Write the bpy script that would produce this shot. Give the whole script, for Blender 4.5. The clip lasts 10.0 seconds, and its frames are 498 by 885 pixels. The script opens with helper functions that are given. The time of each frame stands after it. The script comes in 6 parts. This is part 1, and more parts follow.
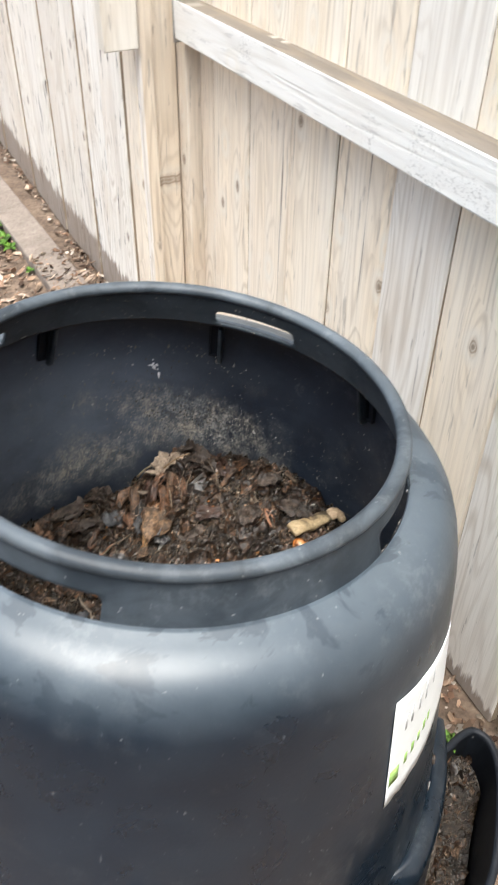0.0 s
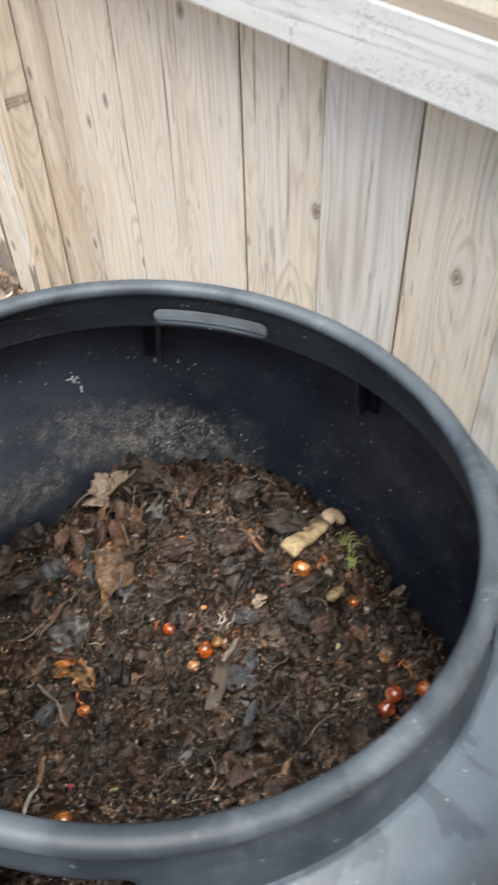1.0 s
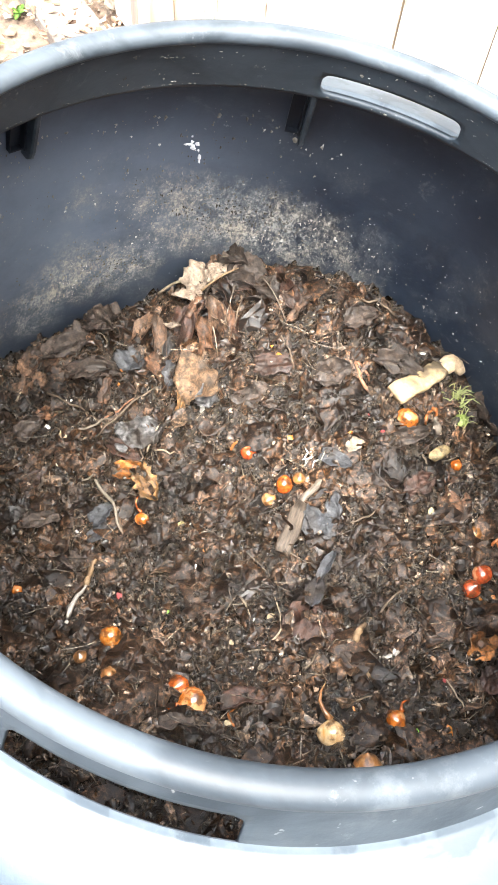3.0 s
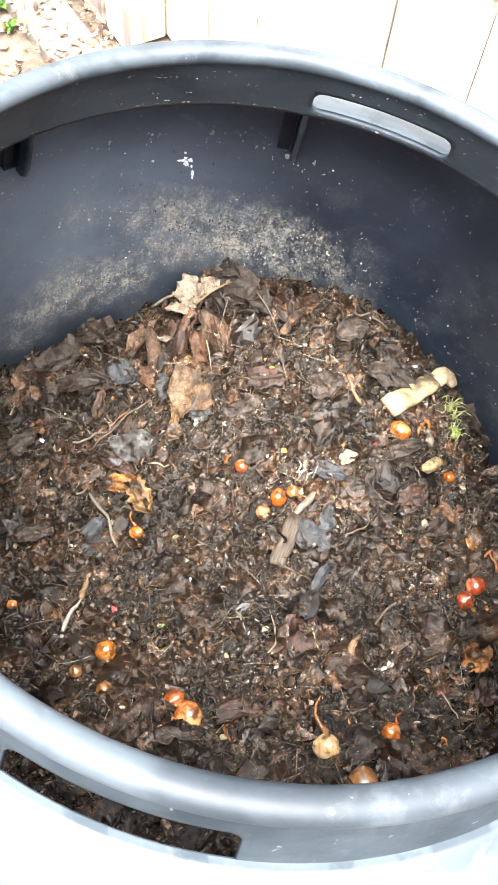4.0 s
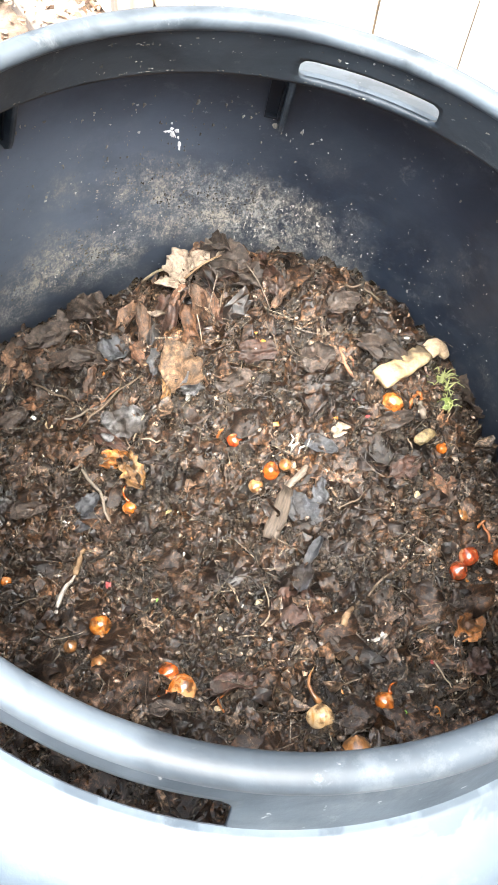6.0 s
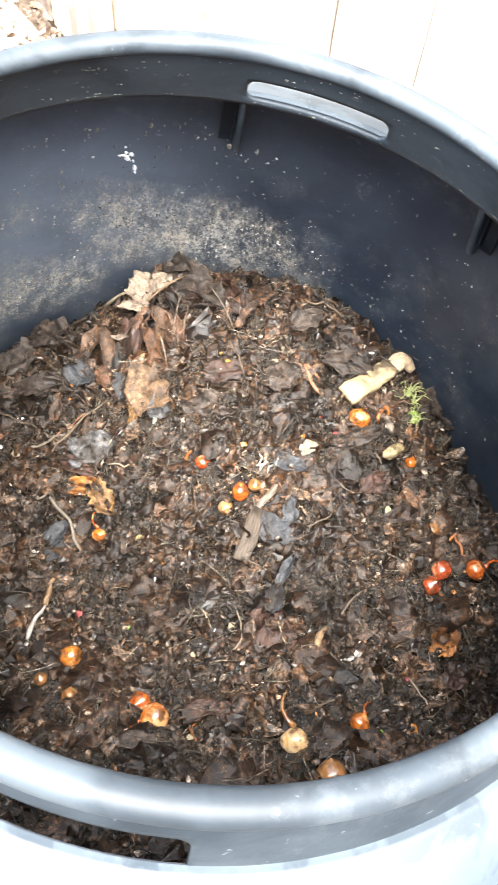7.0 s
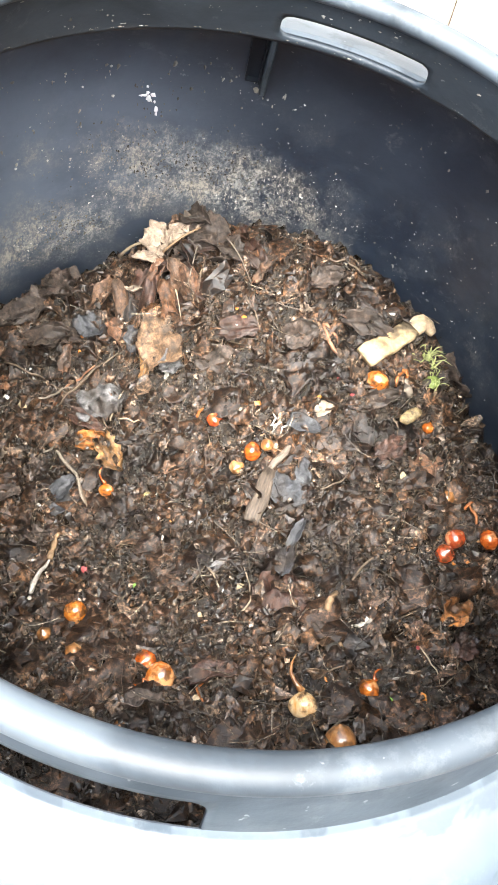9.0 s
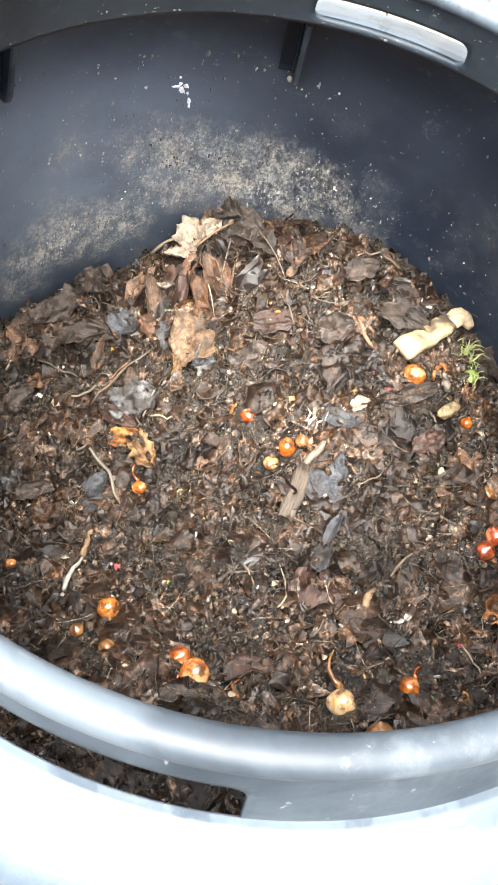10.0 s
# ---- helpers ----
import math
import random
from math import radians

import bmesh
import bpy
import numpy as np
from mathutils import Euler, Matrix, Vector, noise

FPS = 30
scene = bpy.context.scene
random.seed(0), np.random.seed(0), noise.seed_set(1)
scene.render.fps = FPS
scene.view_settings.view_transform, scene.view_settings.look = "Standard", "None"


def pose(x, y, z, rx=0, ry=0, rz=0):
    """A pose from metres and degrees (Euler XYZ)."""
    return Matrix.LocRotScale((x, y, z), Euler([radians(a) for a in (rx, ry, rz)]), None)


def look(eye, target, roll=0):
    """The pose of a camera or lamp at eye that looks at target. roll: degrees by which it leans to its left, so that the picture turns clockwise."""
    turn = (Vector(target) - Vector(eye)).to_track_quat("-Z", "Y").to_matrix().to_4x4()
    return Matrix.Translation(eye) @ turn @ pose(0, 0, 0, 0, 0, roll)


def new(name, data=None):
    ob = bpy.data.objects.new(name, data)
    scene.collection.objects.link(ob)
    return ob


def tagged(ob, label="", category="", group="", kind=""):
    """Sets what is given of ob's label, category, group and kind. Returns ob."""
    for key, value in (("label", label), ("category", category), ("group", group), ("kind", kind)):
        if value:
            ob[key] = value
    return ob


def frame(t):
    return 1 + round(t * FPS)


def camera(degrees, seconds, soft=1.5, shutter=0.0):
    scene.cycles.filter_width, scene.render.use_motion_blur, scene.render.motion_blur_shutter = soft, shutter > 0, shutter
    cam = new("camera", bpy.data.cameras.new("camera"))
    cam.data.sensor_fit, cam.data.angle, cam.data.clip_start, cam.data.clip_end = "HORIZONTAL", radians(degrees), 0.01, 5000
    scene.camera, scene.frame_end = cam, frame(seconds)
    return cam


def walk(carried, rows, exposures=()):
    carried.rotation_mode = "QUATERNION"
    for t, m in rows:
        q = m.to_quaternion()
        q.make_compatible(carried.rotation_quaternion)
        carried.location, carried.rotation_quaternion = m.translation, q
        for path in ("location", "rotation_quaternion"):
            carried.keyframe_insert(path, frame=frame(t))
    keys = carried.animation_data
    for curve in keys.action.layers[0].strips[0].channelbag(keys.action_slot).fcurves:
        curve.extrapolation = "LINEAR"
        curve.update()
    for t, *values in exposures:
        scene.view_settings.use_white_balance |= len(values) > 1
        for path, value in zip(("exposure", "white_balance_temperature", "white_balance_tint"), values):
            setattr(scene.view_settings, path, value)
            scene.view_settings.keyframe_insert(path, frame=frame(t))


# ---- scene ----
cam = camera(33.3, 10.0, soft=1.5, shutter=0.3)
PATH = [
    (0.0, 0.0206, -0.7136, 1.5037, 49.07, -0.81, -4.37),
    (0.2, 0.0398, -0.6880, 1.4992, 49.77, 0.24, -6.15),
    (0.5, 0.0298, -0.6110, 1.4730, 47.99, -0.40, -10.87),
    (0.7, 0.0306, -0.5203, 1.4412, 45.32, 0.04, -15.27),
    (0.8, 0.0160, -0.4709, 1.4302, 44.06, 1.24, -16.79),
    (1.0, -0.0284, -0.3927, 1.4241, 41.53, 1.48, -17.10),
    (1.2, -0.0407, -0.3699, 1.4189, 37.82, 1.53, -13.21),
    (1.5, -0.0706, -0.3557, 1.3914, 32.35, -0.44, -8.51),
    (1.7, -0.0613, -0.3427, 1.3840, 31.01, 0.18, -5.77),
    (2.0, -0.0594, -0.3099, 1.3710, 28.01, -0.27, -6.81),
    (2.5, -0.0635, -0.2602, 1.3398, 25.07, -1.02, -6.92),
    (2.7, -0.0784, -0.2744, 1.3356, 26.98, -2.74, -6.37),
    (3.8, -0.0870, -0.2680, 1.3415, 26.51, -3.22, -7.25),
    (4.0, -0.0852, -0.2707, 1.3422, 27.53, -3.37, -7.07),
    (4.5, -0.0799, -0.2739, 1.3403, 26.73, -2.97, -7.45),
    (5.0, -0.0798, -0.2738, 1.3373, 25.51, -3.57, -7.82),
    (6.5, -0.0784, -0.2720, 1.3395, 26.63, -2.98, -7.96),
    (7.0, -0.0619, -0.2697, 1.3356, 27.31, -3.23, -10.29),
    (7.2, -0.0496, -0.2765, 1.3204, 27.23, -3.68, -12.46),
    (7.5, -0.0222, -0.2743, 1.3333, 26.84, -4.09, -15.67),
    (7.7, -0.0183, -0.2710, 1.3313, 26.27, -3.39, -15.29),
    (7.8, -0.0109, -0.2732, 1.3256, 26.92, -3.37, -17.07),
    (7.9, -0.0009, -0.2737, 1.3308, 27.77, -3.71, -18.13),
    (8.0, 0.0031, -0.2742, 1.3308, 27.91, -4.47, -18.70),
    (8.2, -0.0146, -0.2646, 1.3292, 25.80, -6.51, -16.61),
    (8.3, -0.0291, -0.2687, 1.3224, 25.72, -5.68, -13.79),
    (8.5, -0.0523, -0.2644, 1.3152, 26.09, -4.01, -10.49),
    (8.7, -0.0612, -0.2691, 1.3119, 25.29, -4.07, -9.30),
    (9.0, -0.0734, -0.2647, 1.3112, 24.88, -4.16, -8.37),
    (9.5, -0.0754, -0.2620, 1.3078, 25.67, -2.49, -8.63),
    (10.0, -0.0775, -0.2738, 1.2921, 25.66, -2.18, -7.65),
]
EXPOSE = [(0.0, 1.40), (0.6, 1.38), (1.0, 1.16), (1.5, 1.95), (2.0, 2.62), (2.5, 2.90), (10.0, 2.95)]
walk(cam, [(t, pose(x, y, z, rx, ry, rz)) for t, x, y, z, rx, ry, rz in PATH], EXPOSE)

# ---- daylight: bright overcast ----
SUN_EL, SUN_AZ = 73.0, 186.0
world = bpy.data.worlds.new("overcast_sky")
scene.world = world
world.use_nodes = True
wn = world.node_tree
sky = wn.nodes.new("ShaderNodeTexSky")
sky.sky_type = 'NISHITA'
sky.sun_disc = False
sky.sun_elevation = radians(SUN_EL)
sky.sun_rotation = radians(SUN_AZ)
sky.dust_density = 4.0
sky.air_density = 1.0
veil = wn.nodes.new("ShaderNodeHueSaturation")        # thin cloud whitens the blue
veil.inputs["Saturation"].default_value = 0.65
wn.links.new(sky.outputs[0], veil.inputs["Color"])
tint = wn.nodes.new("ShaderNodeMix")
tint.data_type, tint.blend_type = 'RGBA', 'MULTIPLY'
tint.inputs[0].default_value = 1.0
tint.inputs[7].default_value = (0.975, 1.015, 0.995, 1)
wn.links.new(veil.outputs[0], tint.inputs[6])
wn.links.new(tint.outputs[2], wn.nodes["Background"].inputs[0])
wn.nodes["Background"].inputs[1].default_value = 0.15
lamp = bpy.data.lights.new("sun", 'SUN')
lamp.energy = 1.95
lamp.angle = radians(52)
lamp.color = (1.0, 0.98, 0.94)
sun = new("sun", lamp)
az, el = radians(SUN_AZ), radians(SUN_EL)
sun_at = Vector((math.sin(az) * math.cos(el), math.cos(az) * math.cos(el), math.sin(el)))
sun.matrix_world = look(sun_at * 20, (0, 0, 0))


# ---- node helpers ----
def material(name):
    m = bpy.data.materials.new(name)
    m.use_nodes = True
    return m, m.node_tree, m.node_tree.nodes["Principled BSDF"]


def node(nt, kind, **values):
    n = nt.nodes.new(kind)
    for k, v in values.items():
        n.inputs[k.replace("_", " ")].default_value = v
    return n


def coords(nt, scale=(1, 1, 1), world_space=False):
    tc = nt.nodes.new("ShaderNodeTexCoord")
    mp = nt.nodes.new("ShaderNodeMapping")
    mp.inputs["Scale"].default_value = scale
    if world_space:
        geo = nt.nodes.new("ShaderNodeNewGeometry")
        nt.links.new(geo.outputs["Position"], mp.inputs[0])
    else:
        nt.links.new(tc.outputs["Object"], mp.inputs[0])
    return mp.outputs[0]


def own_grain(nt, vec):
    """Shifts a pattern by an amount of each object's own, so that no two alike things carry the same marks."""
    sh = nt.nodes.new("ShaderNodeVectorMath")
    sh.operation = 'MULTIPLY_ADD'
    nt.links.new(nt.nodes.new("ShaderNodeObjectInfo").outputs["Random"], sh.inputs[0])
    sh.inputs[1].default_value = (7.31, 5.17, 3.73)
    nt.links.new(vec, sh.inputs[2])
    return sh.outputs[0]


def fbm(nt, vec, scale, detail=4.0, rough=0.6, distort=0.0):
    n = nt.nodes.new("ShaderNodeTexNoise")
    n.inputs["Scale"].default_value = scale
    n.inputs["Detail"].default_value = detail
    n.inputs["Roughness"].default_value = rough
    n.inputs["Distortion"].default_value = distort
    nt.links.new(vec, n.inputs["Vector"])
    return n.outputs["Fac"]


def ramp(nt, fac, stops):
    r = nt.nodes.new("ShaderNodeValToRGB")
    while len(r.color_ramp.elements) < len(stops):
        r.color_ramp.elements.new(0.5)
    for e, (p, c) in zip(r.color_ramp.elements, stops):
        e.position = p
        e.color = (*c, 1) if len(c) == 3 else c
    nt.links.new(fac, r.inputs[0])
    return r.outputs[0]


def grey(a):
    return (a, a, a)


def mix(nt, fac, a, b, mode='MIX'):
    m = nt.nodes.new("ShaderNodeMix")
    m.data_type = 'RGBA'
    m.blend_type = mode
    for sock, val in ((m.inputs[0], fac), (m.inputs[6], a), (m.inputs[7], b)):
        if isinstance(val, (int, float)):
            sock.default_value = val
        elif isinstance(val, tuple):
            sock.default_value = (*val, 1)
        else:
            nt.links.new(val, sock)
    return m.outputs[2]


def calc(nt, op, a, b=0.0, clamp=False):
    m = nt.nodes.new("ShaderNodeMath")
    m.operation = op
    m.use_clamp = clamp
    for sock, val in zip(m.inputs, (a, b)):
        if isinstance(val, (int, float)):
            sock.default_value = val
        else:
            nt.links.new(val, sock)
    return m.outputs[0]


def bump(nt, bsdf, height, strength=0.4, distance=0.002):
    b = nt.nodes.new("ShaderNodeBump")
    b.inputs["Strength"].default_value = strength
    b.inputs["Distance"].default_value = distance
    nt.links.new(height, b.inputs["Height"])
    nt.links.new(b.outputs[0], bsdf.inputs["Normal"])
    nt.links.new(b.outputs[0], bsdf.inputs["Coat Normal"])


def object_random(nt):
    return nt.nodes.new("ShaderNodeObjectInfo").outputs["Random"]


def island_random(nt):
    return nt.nodes.new("ShaderNodeNewGeometry").outputs["Random Per Island"]


def band(nt, value, lo0, lo1, hi1, hi0):
    """1 between lo1 and hi1, falling to 0 at lo0 and hi0."""
    r = nt.nodes.new("ShaderNodeMapRange")
    r.inputs[1].default_value, r.inputs[2].default_value = lo0, lo1
    nt.links.new(value, r.inputs[0])
    s = nt.nodes.new("ShaderNodeMapRange")
    s.inputs[1].default_value, s.inputs[2].default_value = hi0, hi1
    nt.links.new(value, s.inputs[0])
    return calc(nt, 'MULTIPLY', r.outputs[0], s.outputs[0])


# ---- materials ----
# spots on the bin's inside: angle, height, size, strength; CRUSTED is dried compost
PALED = ((135, 0.64, 0.30, 1.0), (106, 0.68, 0.26, 0.75), (165, 0.62, 0.28, 0.8))        # soft blue-grey lightening, mostly on the left wall, placed likewise
CRUSTED = ((95, 0.680, 0.060, 0.7), (88, 0.655, 0.075, 0.9), (81, 0.640, 0.085, 1.0), (74, 0.630, 0.080, 1.0), (67, 0.625, 0.060, 0.6), (92, 0.615, 0.055, 0.8), (98, 0.590, 0.05, 0.4), (103, 0.555, 0.065, 1.0), (108, 0.560, 0.075, 1.0),
           (113, 0.535, 0.065, 1.0), (104, 0.520, 0.05, 0.8), (117, 0.495, 0.060, 0.8), (124, 0.48, 0.06, 0.6), (109, 0.690, 0.035, 0.5), (60, 0.60, 0.05, 0.4))


def plastic(name, dusty=0.25, splash=False, tone=(0.017, 0.021, 0.028), rlo=0.28, rhi=0.42, pale_sheen=0.0, film=False, spec=0.9):
    """Black moulded plastic, weathered grey, with dried rain marks and a pale tint for sky sheen; splash adds dried
    compost film on the lower inside.
    """
    m, nt, b = material(name)
    v = coords(nt)
    col = ramp(nt, fbm(nt, v, 3.0), [(0.3, tone), (0.7, tuple(c * 1.7 for c in tone))])
    marks = ramp(nt, fbm(nt, v, 13.0, 5, 0.6, 0.5), [(0.46, grey(0)), (0.56, grey(1))])
    haze = ramp(nt, fbm(nt, v, 5.0, 6, 0.7), [(0.40, grey(0)), (0.75, grey(1))])
    col = mix(nt, calc(nt, 'MULTIPLY', calc(nt, 'ADD', calc(nt, 'MULTIPLY', marks, 0.5), haze), dusty * 0.5), col, (0.165, 0.205, 0.25))
    scuff = ramp(nt, fbm(nt, v, 34.0, 6, 0.75, 0.4), [(0.60, grey(0)), (0.72, grey(1))])
    col = mix(nt, calc(nt, 'MULTIPLY', scuff, dusty), col, (0.30, 0.31, 0.31))
    dust = calc(nt, 'MULTIPLY', ramp(nt, fbm(nt, v, 7.0, 3, 0.5), [(0.53, grey(0)), (0.63, grey(1))]), ramp(nt, fbm(nt, v, 55.0, 6, 0.75), [(0.48, grey(0)), (0.64, grey(1))]))
    col = mix(nt, calc(nt, 'MULTIPLY', dust, 0.13 if film else 0.09), col, (0.36, 0.38, 0.38))
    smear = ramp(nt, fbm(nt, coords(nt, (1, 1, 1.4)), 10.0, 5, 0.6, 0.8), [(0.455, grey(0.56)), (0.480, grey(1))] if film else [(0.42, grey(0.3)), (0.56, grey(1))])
    # sky sheen put into the colour of the upper shoulder, broken by dried film patches
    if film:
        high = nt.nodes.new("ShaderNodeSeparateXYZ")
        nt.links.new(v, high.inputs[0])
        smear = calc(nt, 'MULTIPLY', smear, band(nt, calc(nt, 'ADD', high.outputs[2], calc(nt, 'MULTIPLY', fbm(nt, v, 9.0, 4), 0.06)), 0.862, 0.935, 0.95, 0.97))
    col = mix(nt, calc(nt, 'MULTIPLY', smear, pale_sheen), col, (0.33, 0.395, 0.445) if film else (0.345, 0.40, 0.445))
    scratch = ramp(nt, fbm(nt, coords(nt, (1, 1, 0.3)), 130.0, 3, 0.6), [(0.70, grey(0)), (0.76, grey(1))])
    col = mix(nt, calc(nt, 'MULTIPLY', scratch, 0.16 if film else 0.0), col, (0.40, 0.42, 0.43))
    fleck = ramp(nt, fbm(nt, v, 150.0, 2, 0.5), [(0.72, grey(0)), (0.77, grey(1))])
    col = mix(nt, calc(nt, 'MULTIPLY', fleck, 0.35), col, (0.40, 0.40, 0.39))
    rough = ramp(nt, fbm(nt, v, 14.0, 5), [(0.3, grey(rlo)), (0.75, grey(rhi))])
    rough = mix(nt, calc(nt, 'MULTIPLY', marks, 0.4), rough, grey(0.52))
    rough = mix(nt, calc(nt, 'MULTIPLY', smear, min(0.6, pale_sheen * 4)), rough, grey(0.36 if film else 0.42))
    if splash:
        sep = nt.nodes.new("ShaderNodeSeparateXYZ")
        nt.links.new(v, sep.inputs[0])
        zone = band(nt, sep.outputs[2], 0.40, 0.46, 0.72, 0.79)
        patch_f = ramp(nt, fbm(nt, v, 13.0, 4, 0.65), [(0.52, grey(0.0)), (0.68, grey(0.18))])
        warp = nt.nodes.new("ShaderNodeTexNoise")
        warp.inputs["Scale"].default_value = 22.0
        warp.inputs["Detail"].default_value = 5.0
        nt.links.new(v, warp.inputs["Vector"])
        off = nt.nodes.new("ShaderNodeVectorMath")
        off.operation = 'MULTIPLY_ADD'
        off.inputs[1].default_value = (0.09, 0.09, 0.09)
        nt.links.new(warp.outputs["Color"], off.inputs[0])
        nt.links.new(v, off.inputs[2])
        # wide soft spots that lighten the wall towards blue-grey
        for a, z, size, amount in PALED:
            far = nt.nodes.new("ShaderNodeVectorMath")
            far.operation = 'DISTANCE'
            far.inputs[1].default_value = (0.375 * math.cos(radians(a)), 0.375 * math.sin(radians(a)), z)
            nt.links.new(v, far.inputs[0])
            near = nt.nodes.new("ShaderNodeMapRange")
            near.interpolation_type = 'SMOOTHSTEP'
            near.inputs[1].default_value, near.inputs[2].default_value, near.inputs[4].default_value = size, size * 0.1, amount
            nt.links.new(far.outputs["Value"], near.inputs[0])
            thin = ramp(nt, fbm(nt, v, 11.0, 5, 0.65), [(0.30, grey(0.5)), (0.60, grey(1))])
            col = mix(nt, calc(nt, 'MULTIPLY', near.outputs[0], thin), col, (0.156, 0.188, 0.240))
        for a, z, size, amount in CRUSTED:
            reach = 0.354 + 0.179 * (0.7525 - z)
            far = nt.nodes.new("ShaderNodeVectorMath")
            far.operation = 'DISTANCE'
            far.inputs[1].default_value = (reach * math.cos(radians(a)) + 0.045, reach * math.sin(radians(a)) + 0.045, z + 0.045)
            nt.links.new(off.outputs[0], far.inputs[0])
            near = nt.nodes.new("ShaderNodeMapRange")
            near.inputs[1].default_value, near.inputs[2].default_value, near.inputs[4].default_value = size, size * 0.35, amount
            nt.links.new(far.outputs["Value"], near.inputs[0])
            patch_f = calc(nt, 'MAXIMUM', patch_f, near.outputs[0])
        up = coords(nt, (1, 1, 0.55))
        grains = ramp(nt, fbm(nt, up, 320.0, 5, 0.8), [(0.46, grey(0)), (0.60, grey(1))])
        clots = ramp(nt, fbm(nt, up, 60.0, 5, 0.75), [(0.42, grey(0.0)), (0.60, grey(1))])
        cover = calc(nt, 'MULTIPLY', zone, patch_f)
        crust = calc(nt, 'MULTIPLY', cover, calc(nt, 'ADD', calc(nt, 'MULTIPLY', grains, calc(nt, 'ADD', clots, 0.30)), calc(nt, 'MULTIPLY', clots, 0.42)), True)
        tan = ramp(nt, fbm(nt, v, 30.0, 3), [(0.45, (0.31, 0.31, 0.295)), (0.62, (0.39, 0.355, 0.30))])
        col = mix(nt, crust, col, tan)
        rough = mix(nt, crust, rough, grey(0.9))
    nt.links.new(col, b.inputs["Base Color"])
    nt.links.new(rough, b.inputs["Roughness"])
    b.inputs["Specular IOR Level"].default_value = spec
    bump(nt, b, calc(nt, 'ADD', fbm(nt, v, 260.0, 3), calc(nt, 'MULTIPLY', fbm(nt, v, 18.0, 2), 0.4)), 0.2, 0.0006)
    return m


PLASTIC = plastic("black_plastic", 0.08, tone=(0.0036, 0.0086, 0.0158), rlo=0.24, rhi=0.34, pale_sheen=0.24, film=True, spec=0.58)
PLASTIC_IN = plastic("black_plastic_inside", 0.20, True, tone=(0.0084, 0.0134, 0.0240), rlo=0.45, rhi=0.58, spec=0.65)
PLASTIC_DARK = plastic("darker_black_plastic", 0.02, tone=(0.008, 0.010, 0.014), rlo=0.5, rhi=0.6, spec=0.3)
PLASTIC_RIM = plastic("scuffed_black_plastic", 0.24, tone=(0.0060, 0.0092, 0.0130), rlo=0.48, rhi=0.62, pale_sheen=0.165, spec=0.42)
PLASTIC_NECK = plastic("streaked_black_plastic", 0.18, tone=(0.0055, 0.0092, 0.0135), rlo=0.42, rhi=0.58, pale_sheen=0.065, spec=0.42)


def timber(name, tones, grain=1.0, axis=2, pale=0.0, foot=0.0, wash=0.7, checks=0.35, fuzz=0.0, bend=0.26):
    """Weathered softwood: grain runs along the given local axis and bends round knots; each board has its own tone.
    foot: height up to which rain has splashed soil on the boards, in ragged tongues."""
    m, nt, b = material(name)
    tc = nt.nodes.new("ShaderNodeTexCoord")
    rnd = object_random(nt)
    comb = nt.nodes.new("ShaderNodeCombineXYZ")
    for i, k in enumerate((37.0, 19.0, 53.0)):
        nt.links.new(calc(nt, 'MULTIPLY', rnd, k), comb.inputs[i])
    add = nt.nodes.new("ShaderNodeVectorMath")
    nt.links.new(tc.outputs["Object"], add.inputs[0])
    nt.links.new(comb.outputs[0], add.inputs[1])

    def stretched(across, along):
        sc = [across] * 3
        sc[axis] = along
        mp = nt.nodes.new("ShaderNodeMapping")
        mp.inputs["Scale"].default_value = sc
        nt.links.new(add.outputs[0], mp.inputs[0])
        return mp.outputs[0]

    vor = nt.nodes.new("ShaderNodeTexVoronoi")
    vor.inputs["Scale"].default_value = 1.0
    vor.voronoi_dimensions = '2D'
    pick = nt.nodes.new("ShaderNodeSeparateXYZ")
    nt.links.new(add.outputs[0], pick.inputs[0])
    flat = nt.nodes.new("ShaderNodeCombineXYZ")
    nt.links.new(calc(nt, 'MULTIPLY', pick.outputs[0], 5.2 if axis == 2 else 3.6), flat.inputs[0])
    nt.links.new(calc(nt, 'MULTIPLY', pick.outputs[2], 3.6 if axis == 2 else 5.2), flat.inputs[1])
    cells = flat.outputs[0]
    nt.links.new(cells, vor.inputs["Vector"])
    delta = nt.nodes.new("ShaderNodeVectorMath")
    delta.operation = 'SUBTRACT'
    nt.links.new(cells, delta.inputs[0])
    nt.links.new(vor.outputs["Position"], delta.inputs[1])
    flow = nt.nodes.new("ShaderNodeVectorMath")
    flow.operation = 'MULTIPLY'
    squash = [1.0] * 3
    squash[1 if axis == 2 else 0] = 0.38
    flow.inputs[1].default_value = squash
    nt.links.new(delta.outputs[0], flow.inputs[0])
    flow_len = nt.nodes.new("ShaderNodeVectorMath")
    flow_len.operation = 'LENGTH'
    nt.links.new(flow.outputs[0], flow_len.inputs[0])
    dist = calc(nt, 'ADD', vor.outputs["Distance"], calc(nt, 'MULTIPLY', calc(nt, 'SUBTRACT', fbm(nt, stretched(60.0, 45.0), 1.0, 3), 0.5), 0.035))
    knot = ramp(nt, dist, [(0.018, grey(1)), (0.030, grey(0.45)), (0.042, grey(0.9)), (0.055, grey(0.2)), (0.08, grey(0))])
    some = ramp(nt, vor.outputs["Color"], [(0.42, grey(0)), (0.46, grey(1))])
    knot = calc(nt, 'MULTIPLY', knot, some)
    halo = ramp(nt, dist, [(0.05, grey(0)), (0.085, grey(0.55)), (0.17, grey(0))])
    swirl = ramp(nt, flow_len.outputs["Value"], [(0.0, grey(1)), (0.06, grey(0.6)), (0.24, grey(0))])
